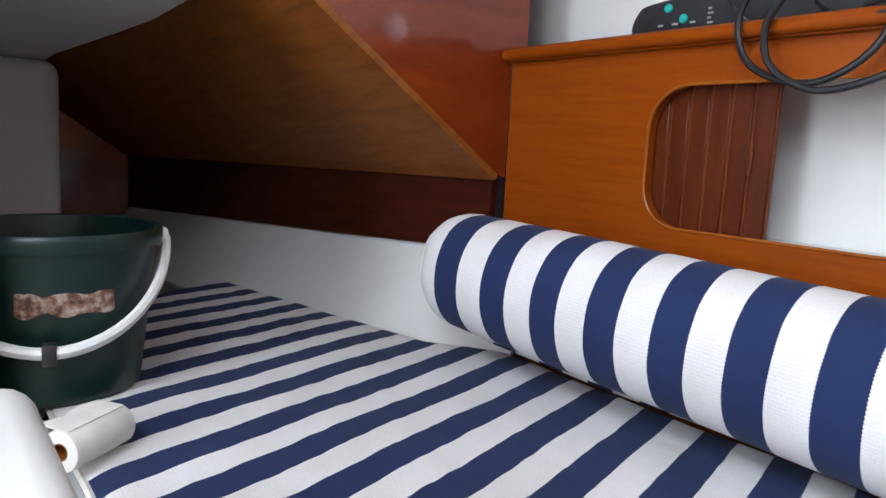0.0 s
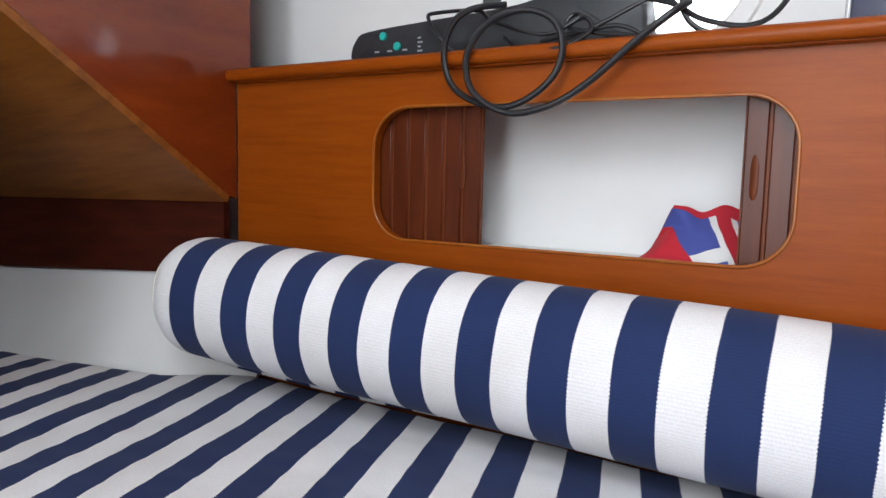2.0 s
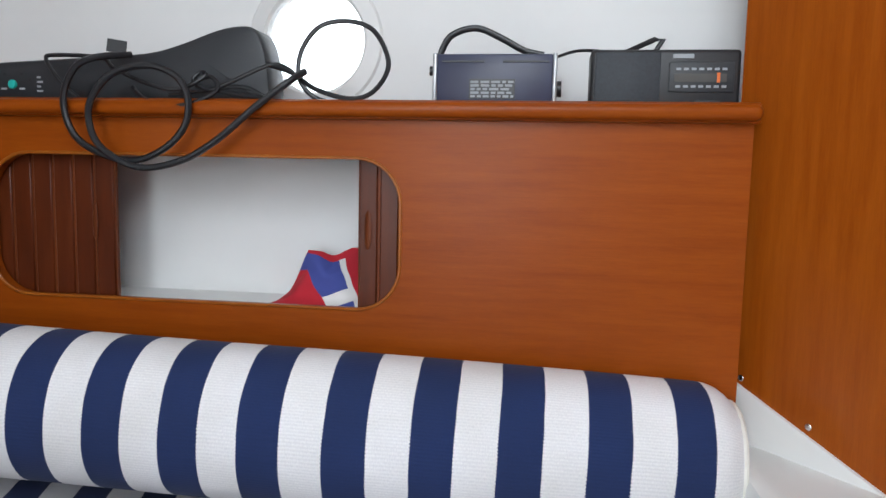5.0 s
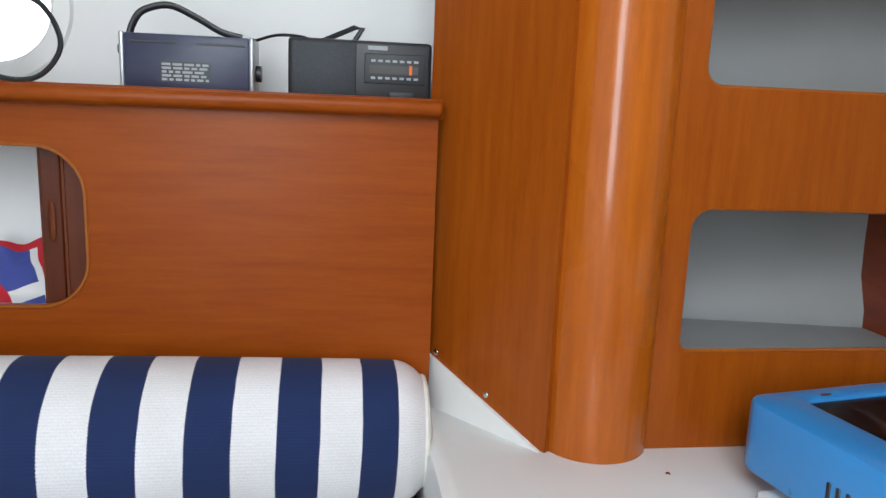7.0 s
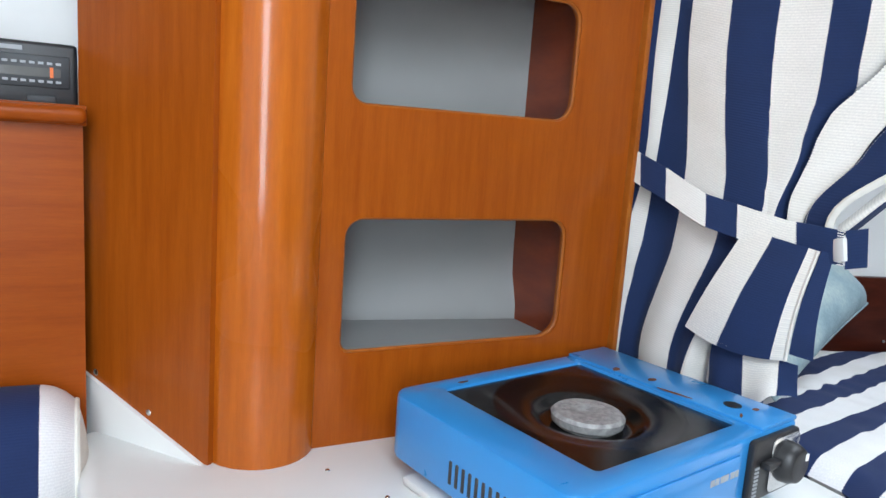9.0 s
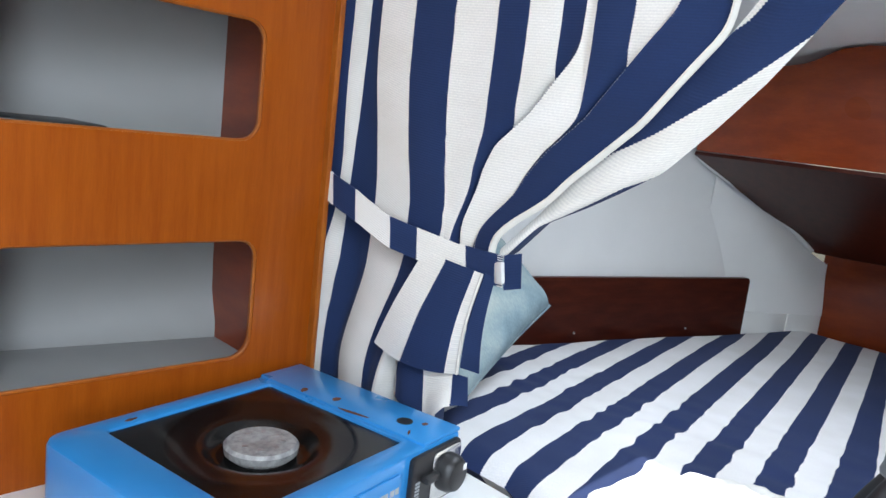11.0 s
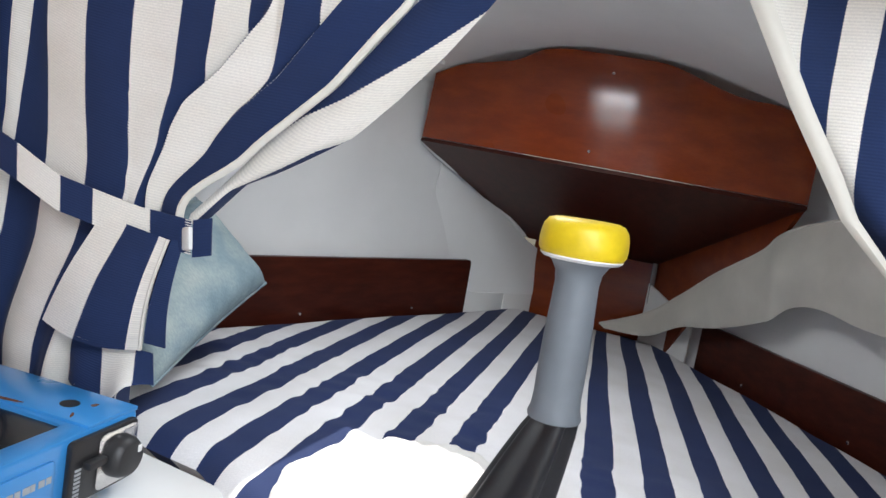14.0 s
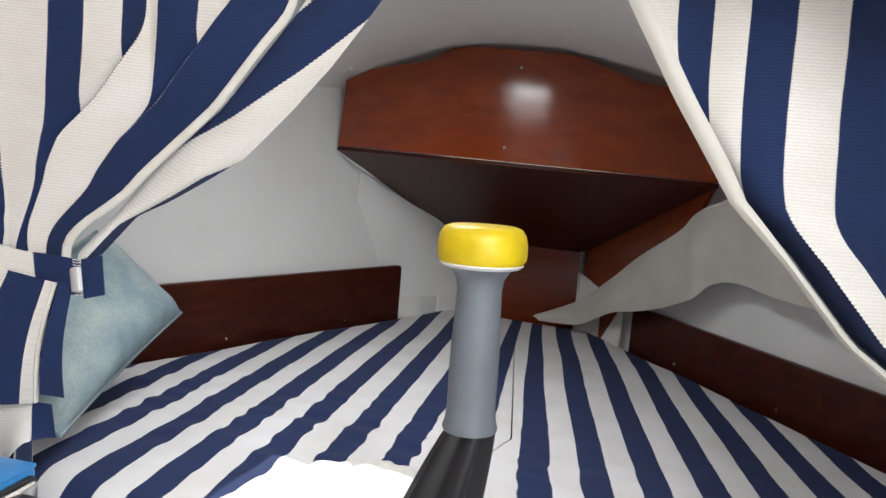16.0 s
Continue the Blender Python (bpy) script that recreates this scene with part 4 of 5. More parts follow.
part("dial_window", box(0.370, 0.430, 0.8158, 0.818, 0.264, 0.274, m=rm), WINDOW, rad, "grey tuning window")
part("pointer", box(0.419, 0.4225, 0.8150, 0.8165, 0.2635, 0.275, m=rm), ORANGE, rad, "orange tuning pointer")
for r_, z in ((0, 0.278), (1, 0.2575)):
    for k in range(7):
        part("marking", box(0.372 + 0.0088 * k, 0.3775 + 0.0088 * k, 0.8155, 0.8168, z, z + 0.0028, m=rm), PRINT, rad)
part("marking", box(0.368, 0.392, 0.8168, 0.8185, 0.292, 0.297, m=rm), PRINT, rad)
part("switch", box(0.395, 0.425, 0.8150, 0.820, 0.233, 0.243, 0.0015, m=rm), CHARCOAL, rad)
part("handle", tube([rm @ Vector(p) for p in ((0.305, 0.856, 0.300), (0.352, 0.860, 0.322), (0.362, 0.860, 0.322), (0.350, 0.860, 0.302))], 0.0034, 8), CABLE, rad, "folded black handle")

# ---- galley things ----
stove = empty("camping_stove", pose(0.981, 0.474, -0.152, 0, 0, 10.0), "blue portable gas stove with a black drip pan and rust spots", "stove")
HW, HD, TOP = 0.181, 0.146, 0.088
pan_hole = round_rect(-0.134, 0.098, -0.115, 0.117, 0.006, 3)
part("body", plate(round_rect(-HW - 0.014, HW, -HD, HD, [0.022, 0.010, 0.014, 0.028], 6), [pan_hole], 0.012 - TOP, Matrix.Translation((0, 0, TOP)), 0.005), BLUE, stove)
part("gas_lid", join(box(0.104, HW - 0.001, -HD + 0.002, HD - 0.002, TOP - 0.002, TOP + 0.0035, 0.0018)), BLUE, stove, "blue gas compartment lid with rust spots")


def pan_z(x, y):
    r = math.hypot(x + 0.015, y)
    z = TOP - 0.004
    z -= 0.008 * smooth01((0.112 - r) / 0.03)
    z += 0.004 * math.exp(-((r - 0.085) / 0.014) ** 2)
    z -= 0.012 * smooth01((0.070 - r) / 0.02)
    return z


part("drip_pan", sheet(60, 60, lambda a, b: Vector((-0.1335 + 0.231 * a, -0.1145 + 0.231 * b, pan_z(-0.1335 + 0.231 * a, -0.1145 + 0.231 * b)))), BLACK, stove, "black enamelled drip pan")
burner = part("burner", lathe([(0.034, 0.062), (0.036, 0.080), (0.0415, 0.083), (0.0425, 0.091), (0.039, 0.0945), (0.012, 0.096), (0.008, 0.094), (0, 0.094)], 44, Matrix.Translation((-0.015, 0, -0.014))), BURNER, stove, "pale mottled cast burner head")
for k in range(8):
    t = 2 * math.pi * k / 8
    part("port_ring", lathe([(0.0035, 0), (0.0035, 0.0012), (0, 0.0012)], 8, Matrix.Translation((-0.015 + 0.024 * math.cos(t), 0.024 * math.sin(t), 0.0806))), ALU, burner)
part("finger_hole", lathe([(0.0105, 0.0), (0.0105, 0.0008), (0, 0.0008)], 20, Matrix.Translation((0.137, -0.088, TOP + 0.0034))), MATT, stove)
for x, y, w, h, r in ((0.112, 0.065, 0.010, 0.005, 20), (0.122, 0.015, 0.008, 0.006, 0), (0.106, -0.03, 0.003, 0.030, 8), (-0.10, 0.125, 0.009, 0.003, 0), (0.115, -0.112, 0.008, 0.002, 30), (0.150, -0.110, 0.006, 0.004, 0)):
    loop = [(w * (0.8 + 0.4 * wave(k, x * 90, y * 90)) * math.cos(k * math.pi / 5), h * (0.8 + 0.4 * wave(k, y * 70, 3)) * math.sin(k * math.pi / 5)) for k in range(10)]
    part("rust_spot", plate(loop, [], 0.0006, pose(x, y, TOP + (0.0034 if x > 0.104 else 0.0), 0, 0, r)), RUST, stove, "brown rust spot")
FR = -HD
part("front_panel", plate(round_rect(-0.150, 0.060, 0.020, 0.072, 0.006, 4), [], 0.003, axes((0, FR, 0), (1, 0, 0), (0, 0, 1)), 0.0012), BLUE, stove, "raised blue front panel")
for k, w in enumerate((0.007, 0.006, 0.008, 0.005, 0.007, 0.006)):
    part("marking", box(0.004 + 0.009 * k, 0.004 + 0.009 * k + w, FR - 0.0038, FR - 0.0028, 0.050, 0.057), PRINT, stove)
ctl = part("control_panel", plate(round_rect(0.074, 0.170, 0.014, 0.084, 0.006, 4), [], 0.008, axes((0, FR, 0), (1, 0, 0), (0, 0, 1)), 0.002), MATT, stove, "black control panel with chrome plate")
part("chrome_plate", plate(round_rect(0.110, 0.168, 0.018, 0.081, 0.008, 4), [], 0.002, axes((0, FR - 0.008, 0), (1, 0, 0), (0, 0, 1)), 0.0008), CHROME, ctl)
part("knob", lathe([(0.024, 0), (0.023, 0.010), (0.019, 0.018), (0.017, 0.019), (0, 0.019)], 32, Matrix.Translation((0.140, FR - 0.009, 0.050)) @ Matrix.Rotation(radians(90), 4, "X")), MATT, ctl, "black control knob with a white mark")
part("knob_mark", box(0.148, 0.154, FR - 0.0292, FR - 0.027, 0.055, 0.063, 0.0006), WHITEP, ctl)
part("lever", box(0.088, 0.114, FR - 0.020, FR - 0.008, 0.052, 0.061, 0.003), MATT, ctl)
for k in range(8):
    part("marking", box(0.080, 0.088, FR - 0.0088, FR - 0.0078, 0.020 + 0.0045 * k, 0.0225 + 0.0045 * k), PRINT, ctl)
for k in range(11):
    part("vent_slot", box(-HW - 0.0152, -HW - 0.012, -0.085 + 0.0105 * k, -0.0800 + 0.0105 * k, 0.026, 0.052, 0.001, 1), MATT, stove)
for x in (-0.14, 0.14):
    for y in (-0.11, 0.11):
        part("foot", lathe([(0.010, 0.003), (0.012, 0.013), (0, 0.013)], 14, Matrix.Translation((x, y, 0))), MATT, stove)
brd = empty("chopping_board", pose(0.975, 0.470, -0.161, 0, 0, 10.0), "white plastic board under the camping stove", "board")
part("board", box(-0.192, 0.15, -0.125, 0.105, 0.0, 0.010, 0.003), WHITEP, brd)
part("screw", lathe([(0.005, 0.010), (0.005, 0.012), (0, 0.0125)], 12, Matrix.Translation((-0.164, 0.085, 0))), MATT, brd)
thing("folder", box(0.738, 0.86, 0.685, 0.83, 0.2455, 0.262, 0.002), MATT, "black folder lying in the upper pigeonhole", "folder")

# ---- fore cabin things ----


def near_x(y):
    return 1.285 if y > 0.38 else 1.285 + 0.60 * (y - 0.38)


def berth_at(a, b):
    x = 1.275 + (2.785 - 1.275) * b
    x = near_x(-0.62 + 1.5 * a) * (1 - b) + 2.785 * b
    y0, y1 = max(star_y(x) + 0.006, -0.80), min(port_y(x) - 0.006, 0.93)
    y = y0 + (y1 - y0) * a
    e = min(b * 1.5, (1 - b) * 1.2, a * (y1 - y0), (1 - a) * (y1 - y0)) / 0.04
    z = berth_z(x) - 0.022 * (1 - min(1, e)) ** 2
    puck = math.exp(-((x - 1.62) / 0.22) ** 2)
    z += 0.004 * wave(x * 3, y * 3, 4) + 0.004 * puck * wave(x * 22 + 5 * y, y * 9, 8) + 0.002 * wave(x * 9, y * 9, 2)
    return Vector((x, y, z))


def berth_uv(a, b):
    p = berth_at(a, b)
    puck = math.exp(-((p.x - 1.62) / 0.25) ** 2)
    m = 0.174 + 0.074 * smooth01((0.14 - p.y + 0.2 * (p.x - 2.0)) / 0.16)
    u = PITCH * (0.5 + (0.667 - p.y + m * (p.x - 2.0)) / 0.0912)
    return (u + 0.003 * puck * wave(p.x * 22 + 5 * p.y, p.y * 9, 8) + 0.003 * wave(p.x * 4, p.y * 4, 6), p.x * math.cos(AXIS) + p.y * math.sin(AXIS))


fore = empty("fore_mattress", Matrix.Translation((2.0, 0.2, -0.235)), "rumpled navy and white striped mattress on the forward berth", "mattress")


def crease(p):
    """Small rucks in the loose cover where the berth is used most."""
    return math.exp(-((p.x - 1.62) / 0.20) ** 2) * wave(p.x * 6.0 + p.y * 2.0, p.y * 5.0, 2, 5)


def rucked_at(a, b):
    p = berth_at(a, b)
    return p + Vector((0, 0, 0.0028 * crease(p) * smooth01(min(b, 1 - b) * 12)))


def rucked_uv(a, b):
    u, v = berth_uv(a, b)
    return (u + 0.0045 * crease(berth_at(a, b)), v)


for lo, hi in ((0.0, 0.499), (0.501, 1.0)):
    q = sheet(80, 150, lambda a, b: rucked_at(lo + (hi - lo) * a, b) - Vector((2.0, 0.2, -0.235)), lambda a, b: rucked_uv(lo + (hi - lo) * a, b), -0.080)
    part("cushion", q, STRIPE_FLAT, fore)

HALF = PITCH / 2


def smooth_max(a, b, e):
    return 0.5 * (a + b + math.sqrt((a - b) ** 2 + e * e))


# strands of the cloth, counted in half stripes from the first straight navy one: where each hangs, where the tie holds it, where it ends
STRAND = (-4, -3, -2, -1, 0, 1, 2, 3, 4, 5, 6, 7, 8, 9, 10, 11)
HANGS = (0.735, 0.705, 0.690, 0.672, 0.645, 0.622, 0.566, 0.508, 0.450, 0.408, 0.368, 0.335, 0.322, 0.279, 0.223, 0.169)
TIED = (0.722, 0.708, 0.690, 0.668, 0.652, 0.604, 0.545, 0.496, 0.482, 0.472, 0.466, 0.460, 0.448, 0.443, 0.438, 0.409)
ENDS = (0.735, 0.722, 0.716, 0.700, 0.689, 0.652, 0.593, 0.560, 0.537, 0.528, 0.518, 0.506, 0.495, 0.485, 0.470, 0.455)
SWEPT = (0.55, 0.50, 0.45, 0.40, 0.36, 0.34, 0.30, 0.222, 0.162, 0.150, 0.147, 0.139, 0.082, 0.076, 0.068, 0.0)
DEEP = (0, 0.012, -0.006, 0.010, 0.006, -0.004, 0, 0.002, 0.006, 0.024, 0.038, -0.006, 0.006, 0.034, -0.008, -0.014)


def hem_y(z):
    return table(z, (0.12, 0.151, 0.206, 0.257, 0.334, 0.446, 0.66), (0.42, 0.405, 0.358, 0.318, 0.243, 0.165, 0.035))


def tie_z(y):
    """Height of the tieback's middle."""
    return table(y, (0.38, 0.45, 0.545, 0.60, 0.674, 0.722), (0.130, 0.134, 0.156, 0.185, 0.213, 0.239))


def curtain_x(y):
    return 1.3786 - 0.28 * y


def curtain_at(a, b):
    """a from the outboard edge to the hem, b from the top down, the tie at 0.6."""
    k = -4 + 15 * a
    tie_y = table(k, STRAND, TIED)
    zt = tie_z(tie_y)
    if b < 0.6:
        t = b / 0.6
        z = 0.66 + (zt - 0.66) * t
        s = table(z, (0.13, 0.20, 0.29, 0.45), (0.36, 0.62, 1.0, 1.06))
        hang = table(k, STRAND, HANGS)
        hang += (tie_y - hang) * smooth01((t - 0.5) / 0.5) if k < 3.5 else 0
        swept = hem_y(z) + table(k, STRAND, SWEPT) * s
        y = smooth_max(hang, swept, 0.012) if k > 3 else hang
        y += (tie_y - y) * smooth01((t - 0.80) / 0.20)
        pull = smooth01((swept - hang) / 0.05 + 0.4) if k > 3 else 0.35
        x = curtain_x(y) + table(k, STRAND, DEEP) * (0.25 + 0.75 * pull) * (1 - 0.6 * smooth01((t - 0.9) / 0.1))
        x += 0.005 * math.sin(k * 1.9 + 0.8) * (1 - pull) + 0.004 * wave(a * 7, b * 4, 3)
    else:
        t = (b - 0.6) / 0.4
        low = table(k, STRAND, ENDS)
        s = smooth01(t * 1.15)
        y = tie_y + (low - tie_y) * s
        z = zt + (-0.118 - zt) * t
        x = curtain_x(y) + (0.020 * math.sin(k * 1.45 + 0.6) + 0.007 * math.sin(k * 3.3)) * smooth01(t * 2.5) * (0.5 + 0.5 * t) + 0.005 * wave(a * 9, b * 6, 5)
    return Vector((x, y, z))


curtain = empty("curtain", Matrix.Translation((1.2, 0.5, 0.64)), "navy and white striped curtain gathered in a tieback", "curtain", "fore cabin curtains")
ci = Matrix.Translation((-1.2, -0.5, -0.64))


def curtain_part(name, bm, material, label=""):
    bmesh.ops.transform(bm, matrix=ci, verts=bm.verts)
    return part(name, bm, material, curtain, label)


curtain_part("cloth", sheet(210, 110, curtain_at, lambda a, b: (HALF * (15 * a + 1), 0.85 * b), 0.0018), CURTAIN)
curtain_part("hem", tube([curtain_at(1.0, k / 80) + Vector((-0.004, -0.002, 0)) for k in range(49)], 0.0050, 8, flat=0.6), PIPING, "white stitched hem")


def turned_at(a, b):
    """The turned back edge behind the hem, a from the hem outwards."""
    z = 0.66 - 0.505 * b
    y0 = hem_y(z) + 0.004
    wide = table(z, (0.155, 0.205, 0.225, 0.255, 0.283, 0.333, 0.392, 0.456, 0.66), (0.012, 0.010, 0.036, 0.062, 0.078, 0.072, 0.078, 0.076, 0.085))
    y = y0 - wide * a
    return Vector((curtain_x(y0) + 0.004 + 0.020 * a - 0.014 * math.sin(math.pi * a), y, z - 0.010 * math.sin(math.pi * a)))


def turned_uv(a, b):
    z = 0.66 - 0.505 * b
    edge = table(z, (0.20, 0.24, 0.30, 0.36, 0.42, 0.46), (-0.35, -0.10, 0.05, 0.45, 0.85, 1.1))
    return (HALF * (2 + (a - edge) * (1.0 if z > 0.27 else 1.15)), 0.5 * b)


curtain_part("turned_edge", sheet(24, 60, turned_at, turned_uv, 0.0016), CURTAIN, "back of the cloth turned out along the hem")


def tie_at(a, b):
    y = 0.728 - 0.340 * a
    return Vector((curtain_x(y) - 0.008 - 0.030 * math.sin(math.pi * min(1, a * 1.15) ** 0.8) - 0.010 * a, y - 0.006 * b, tie_z(y) + 0.023 * (1 - 2 * b) * (1 - 0.1 * a)))


curtain_part("tieback", sheet(60, 6, tie_at, lambda a, b: (HALF * (8 - table(0.728 - 0.340 * a, (0.397, 0.440, 0.505, 0.542, 0.600, 0.642, 0.694, 0.722), range(8))), 0.046 * b), 0.003), CURTAIN, "striped tieback with stitched edges")
curtain_part("fastener", box(-0.009, 0.009, -0.003, 0.003, -0.014, 0.014, 0.002, m=Matrix.Translation(tie_at(0.985, 0.55) + Vector((-0.004, -0.004, 0))) @ pose(0, 0, 0, 0, 14, 74)), WHITEP)
curtain_part("tab", sheet(6, 8, lambda a, b: tie_at(1.0, b) + Vector((0.004 + 0.01 * a, -0.020 * a, 0.006 * a - 0.004 * b)), lambda a, b: (HALF * (1.2 + 0.5 * a), 0.04 * b), 0.003), CURTAIN, "navy end of the tieback")


def tail_at(a, b):
    """Loose end of the cloth that falls from under the tie."""
    y0, z0 = 0.493 - 0.088 * a, 0.138 - 0.014 * a
    y1, z1 = 0.550 - 0.128 * a, -0.006 - 0.016 * math.sin(math.pi * a * 0.75)
    s = b ** 1.25
    y = y0 + (y1 - y0) * s
    return Vector((curtain_x(y) - 0.030 - 0.014 * math.sin(2.6 * a + 0.4) * b - 0.010 * math.sin(math.pi * b), y, z0 + (z1 - z0) * b))


curtain_part("tail", sheet(40, 40, tail_at, lambda a, b: (HALF * (0.25 + 1.72 * (a / 0.9) if a < 0.9 else 2.2), 0.17 * b), 0.0018), CURTAIN, "loose end folded below the tieback")
curtain_part("tail_hem", tube([tail_at(1.0, k / 24) for k in range(25)], 0.0042, 8, flat=0.6), PIPING, "white stitched hem")
curtain_part("tail_back", sheet(10, 30, lambda a, b: tail_at(1.0, b * 0.94) + Vector((0.006 + 0.010 * a, -(0.010 + 0.016 * b) * a, -0.002 * a)), lambda a, b: (HALF * (1.05 + 0.8 * a), 0.17 * b), 0.0016), CURTAIN)
curtain_part("stitching", tube([tail_at(k / 24, 0.965) + Vector((-0.0012, 0, 0)) for k in range(2, 23)], 0.0007, 4), PIPING, "white stitched line")


def frill_at(a, b):
    y = 0.520 - 0.108 * a - 0.012 * math.sin(3.1 * a) * b
    z = -0.018 - 0.004 * a - b * (0.058 + 0.020 * math.sin(math.pi * min(1, a * 1.3)) - 0.014 * a) + 0.004 * math.sin(9 * a) * b
    return Vector((curtain_x(y) - 0.022 - 0.020 * b * math.sin(math.pi * a) - 0.006 * math.sin(11 * a) * b, y, z))


curtain_part("frill", sheet(44, 20, frill_at, lambda a, b: (HALF * (1.12 + 2.35 * a - 0.25 * b * (1 - a)), 0.08 * b), 0.0018), CURTAIN, "bunched lower end of the cloth")
curtain_part("stitching", tube([frill_at(k / 24, 0.93) + Vector((-0.0012, 0, 0)) for k in range(1, 24)], 0.0007, 4), PIPING, "white stitched line")
for b in (0.07, 0.93):
    curtain_part("stitching", tube([tie_at(k / 40, b) + Vector((-0.0015, 0, 0)) for k in range(41)], 0.0007, 4), PIPING, "white stitched line")

STRAND2 = (0, 1, 2, 3, 4, 5, 6, 7, 8, 9, 10)
HANGS2 = (-0.190, -0.224, -0.258, -0.289, -0.326, -0.369, -0.410, -0.455, -0.50, -0.55, -0.60)
SWEPT2 = (0.0, 0.0015, 0.003, 0.0055, 0.028, 0.060, 0.095, 0.13, 0.16, 0.19, 0.22)
DEEP2 = (0, 0.004, 0.014, 0.024, -0.010, 0.008, -0.008, 0.012, -0.006, 0.008, 0)


def hem2_y(z):
    return table(z, (-0.05, 0.05, 0.143, 0.166, 0.234, 0.28, 0.372, 0.461, 0.66), (-0.60, -0.52, -0.436, -0.403, -0.345, -0.297, -0.237, -0.185, -0.075))


def curtain2_at(a, b):
    k = 10 * a
    z = 0.66 - 0.71 * b
    hang = table(k, STRAND2, HANGS2) + 0.02 * (z - 0.461) * k * 0.3
    swept = hem2_y(z) - table(k, STRAND2, SWEPT2)
    y = -smooth_max(-hang, -swept, 0.022) if k > 0 else hem2_y(z)
    pull = smooth01((hang - swept) / 0.04 + 0.4)
    return Vector((1.35 + table(k, STRAND2, DEEP2) * (0.3 + 0.7 * pull) + 0.006 * math.sin(k * 1.7) * (1 - pull) + 0.004 * wave(a * 6, b * 4, 7), y, z))


curtain2 = empty("curtain", Matrix.Translation((1.35, -0.5, 0.64)), "navy and white striped curtain drawn aside with a cream hem", "curtain", "fore cabin curtains")
c2 = Matrix.Translation((-1.35, 0.5, -0.64))
cs = sheet(150, 80, curtain2_at, lambda a, b: (HALF * 10 * a, b * 0.8), 0.0018)
bmesh.ops.transform(cs, matrix=c2, verts=cs.verts)
part("cloth", cs, CURTAIN, curtain2)


def hem2_at(a, b):
    z = 0.66 - 0.71 * b
    wide = table(z, (0.234, 0.267, 0.318, 0.461), (0.003, 0.009, 0.015, 0.017))
    return Vector((1.341 - 0.003 * math.sin(math.pi * a), hem2_y(z) + 0.002 - wide * a, z))


hs = sheet(4, 60, hem2_at, None, 0.003)
bmesh.ops.transform(hs, matrix=c2, verts=hs.verts)
part("hem", hs, CREAM, curtain2, "cream stitched hem")


def pillow(w, h):
    bm = bmesh.new()
    n, thick = 40, 0.055
    for s in (1, -1):
        def at(a, b):
            u, v = 2 * a - 1, 2 * b - 1
            x = w * u * (1 - 0.05 * (1 - v * v) * abs(u))
            y = h * v * (1 - 0.05 * (1 - u * u) * abs(v))
            f = max(0, (1 - u ** 4) * (1 - v ** 4)) ** 0.55
            pucker = 0.05 * math.sin(9 * u + 3 * wave(u * 2, v * 2, 4)) * abs(v) ** 3 + 0.05 * math.sin(8 * v + 1) * abs(u) ** 3
            return Vector((x, y, s * thick * f * (1 + 0.12 * wave(u * 2, v * 2, s) + pucker)))
        bm = join(bm, sheet(n, n, at))
    bmesh.ops.remove_doubles(bm, verts=bm.verts, dist=0.0005)
    return bm


PIL_R, PIL_B, PIL_T = Vector((1.657, 0.590, -0.007)), Vector((1.33, 0.500, -0.110)), Vector((1.580, 0.713, 0.131))
pil = empty("pillow", axes((PIL_B + PIL_T) / 2, PIL_R - PIL_B, PIL_R - PIL_T), "faded blue denim cushion leaning behind the curtain", "cushion")
PW, PH = (PIL_R - PIL_B).length / 2, (PIL_R - PIL_T).length / 2
part("cover", pillow(PW, PH), DENIM, pil)
edge = [Vector((u, v, 0)) for u, v in [(-1 + 2 * k / 10, -1) for k in range(10)] + [(1, -1 + 2 * k / 10) for k in range(10)] + [(1 - 2 * k / 10, 1) for k in range(10)] + [(-1, 1 - 2 * k / 10) for k in range(10)]]
edge = [Vector((PW * p.x * (1 - 0.05 * (1 - p.y ** 2) * (abs(p.x) > 0.97)), PH * p.y * (1 - 0.05 * (1 - p.x ** 2) * (abs(p.y) > 0.97)), 0)) for p in edge]
part("seam", tube(edge, 0.0032, 6, True), DENIM, pil)

# grey handle with a yellow knob
tool = empty("plunger_handle", Matrix.Translation((1.262, -0.060, -0.150)), "grey plastic handle with a scuffed yellow knob, black boot below", "tool")
ax = Vector((0.0, 0.004, 0.20)).normalized().to_track_quat("Z", "Y").to_matrix().to_4x4()
up = Matrix.Translation((0.005, -0.030, 0.198)) @ ax
part("shaft", lathe([(0.0, 0.0), (0.0255, 0.000), (0.0262, 0.003), (0.0240, 0.010), (0.0230, 0.022), (0.0232, 0.050), (0.0228, 0.080), (0.0215, 0.110), (0.0208, 0.132), (0.0222, 0.143), (0.0270, 0.151), (0.0330, 0.156), (0.0, 0.157)], 40, up), GREYP, tool)
part("knob", lathe([(0.0, 0.1565), (0.0345, 0.157), (0.0385, 0.1585), (0.0412, 0.163), (0.0418, 0.170), (0.0412, 0.178), (0.0395, 0.185), (0.0355, 0.1905), (0.030, 0.1925), (0.0, 0.193)], 56, up), YELLOW, tool, "scuffed yellow knob")
part("knob_rim", lathe([(0.0325, 0.1572), (0.0385, 0.1592), (0.0392, 0.1575), (0.0360, 0.1548), (0.0320, 0.1548)], 40, up), WHITEP, tool)
part("chip", lathe([(0.0, 0.001), (0.0035, 0.0006), (0.004, 0)], 9, up @ Matrix.Translation((-0.0408, 0.006, 0.176)) @ Matrix.Rotation(radians(-90), 4, "Y")), ORANGE, tool, "orange chip in the yellow paint")
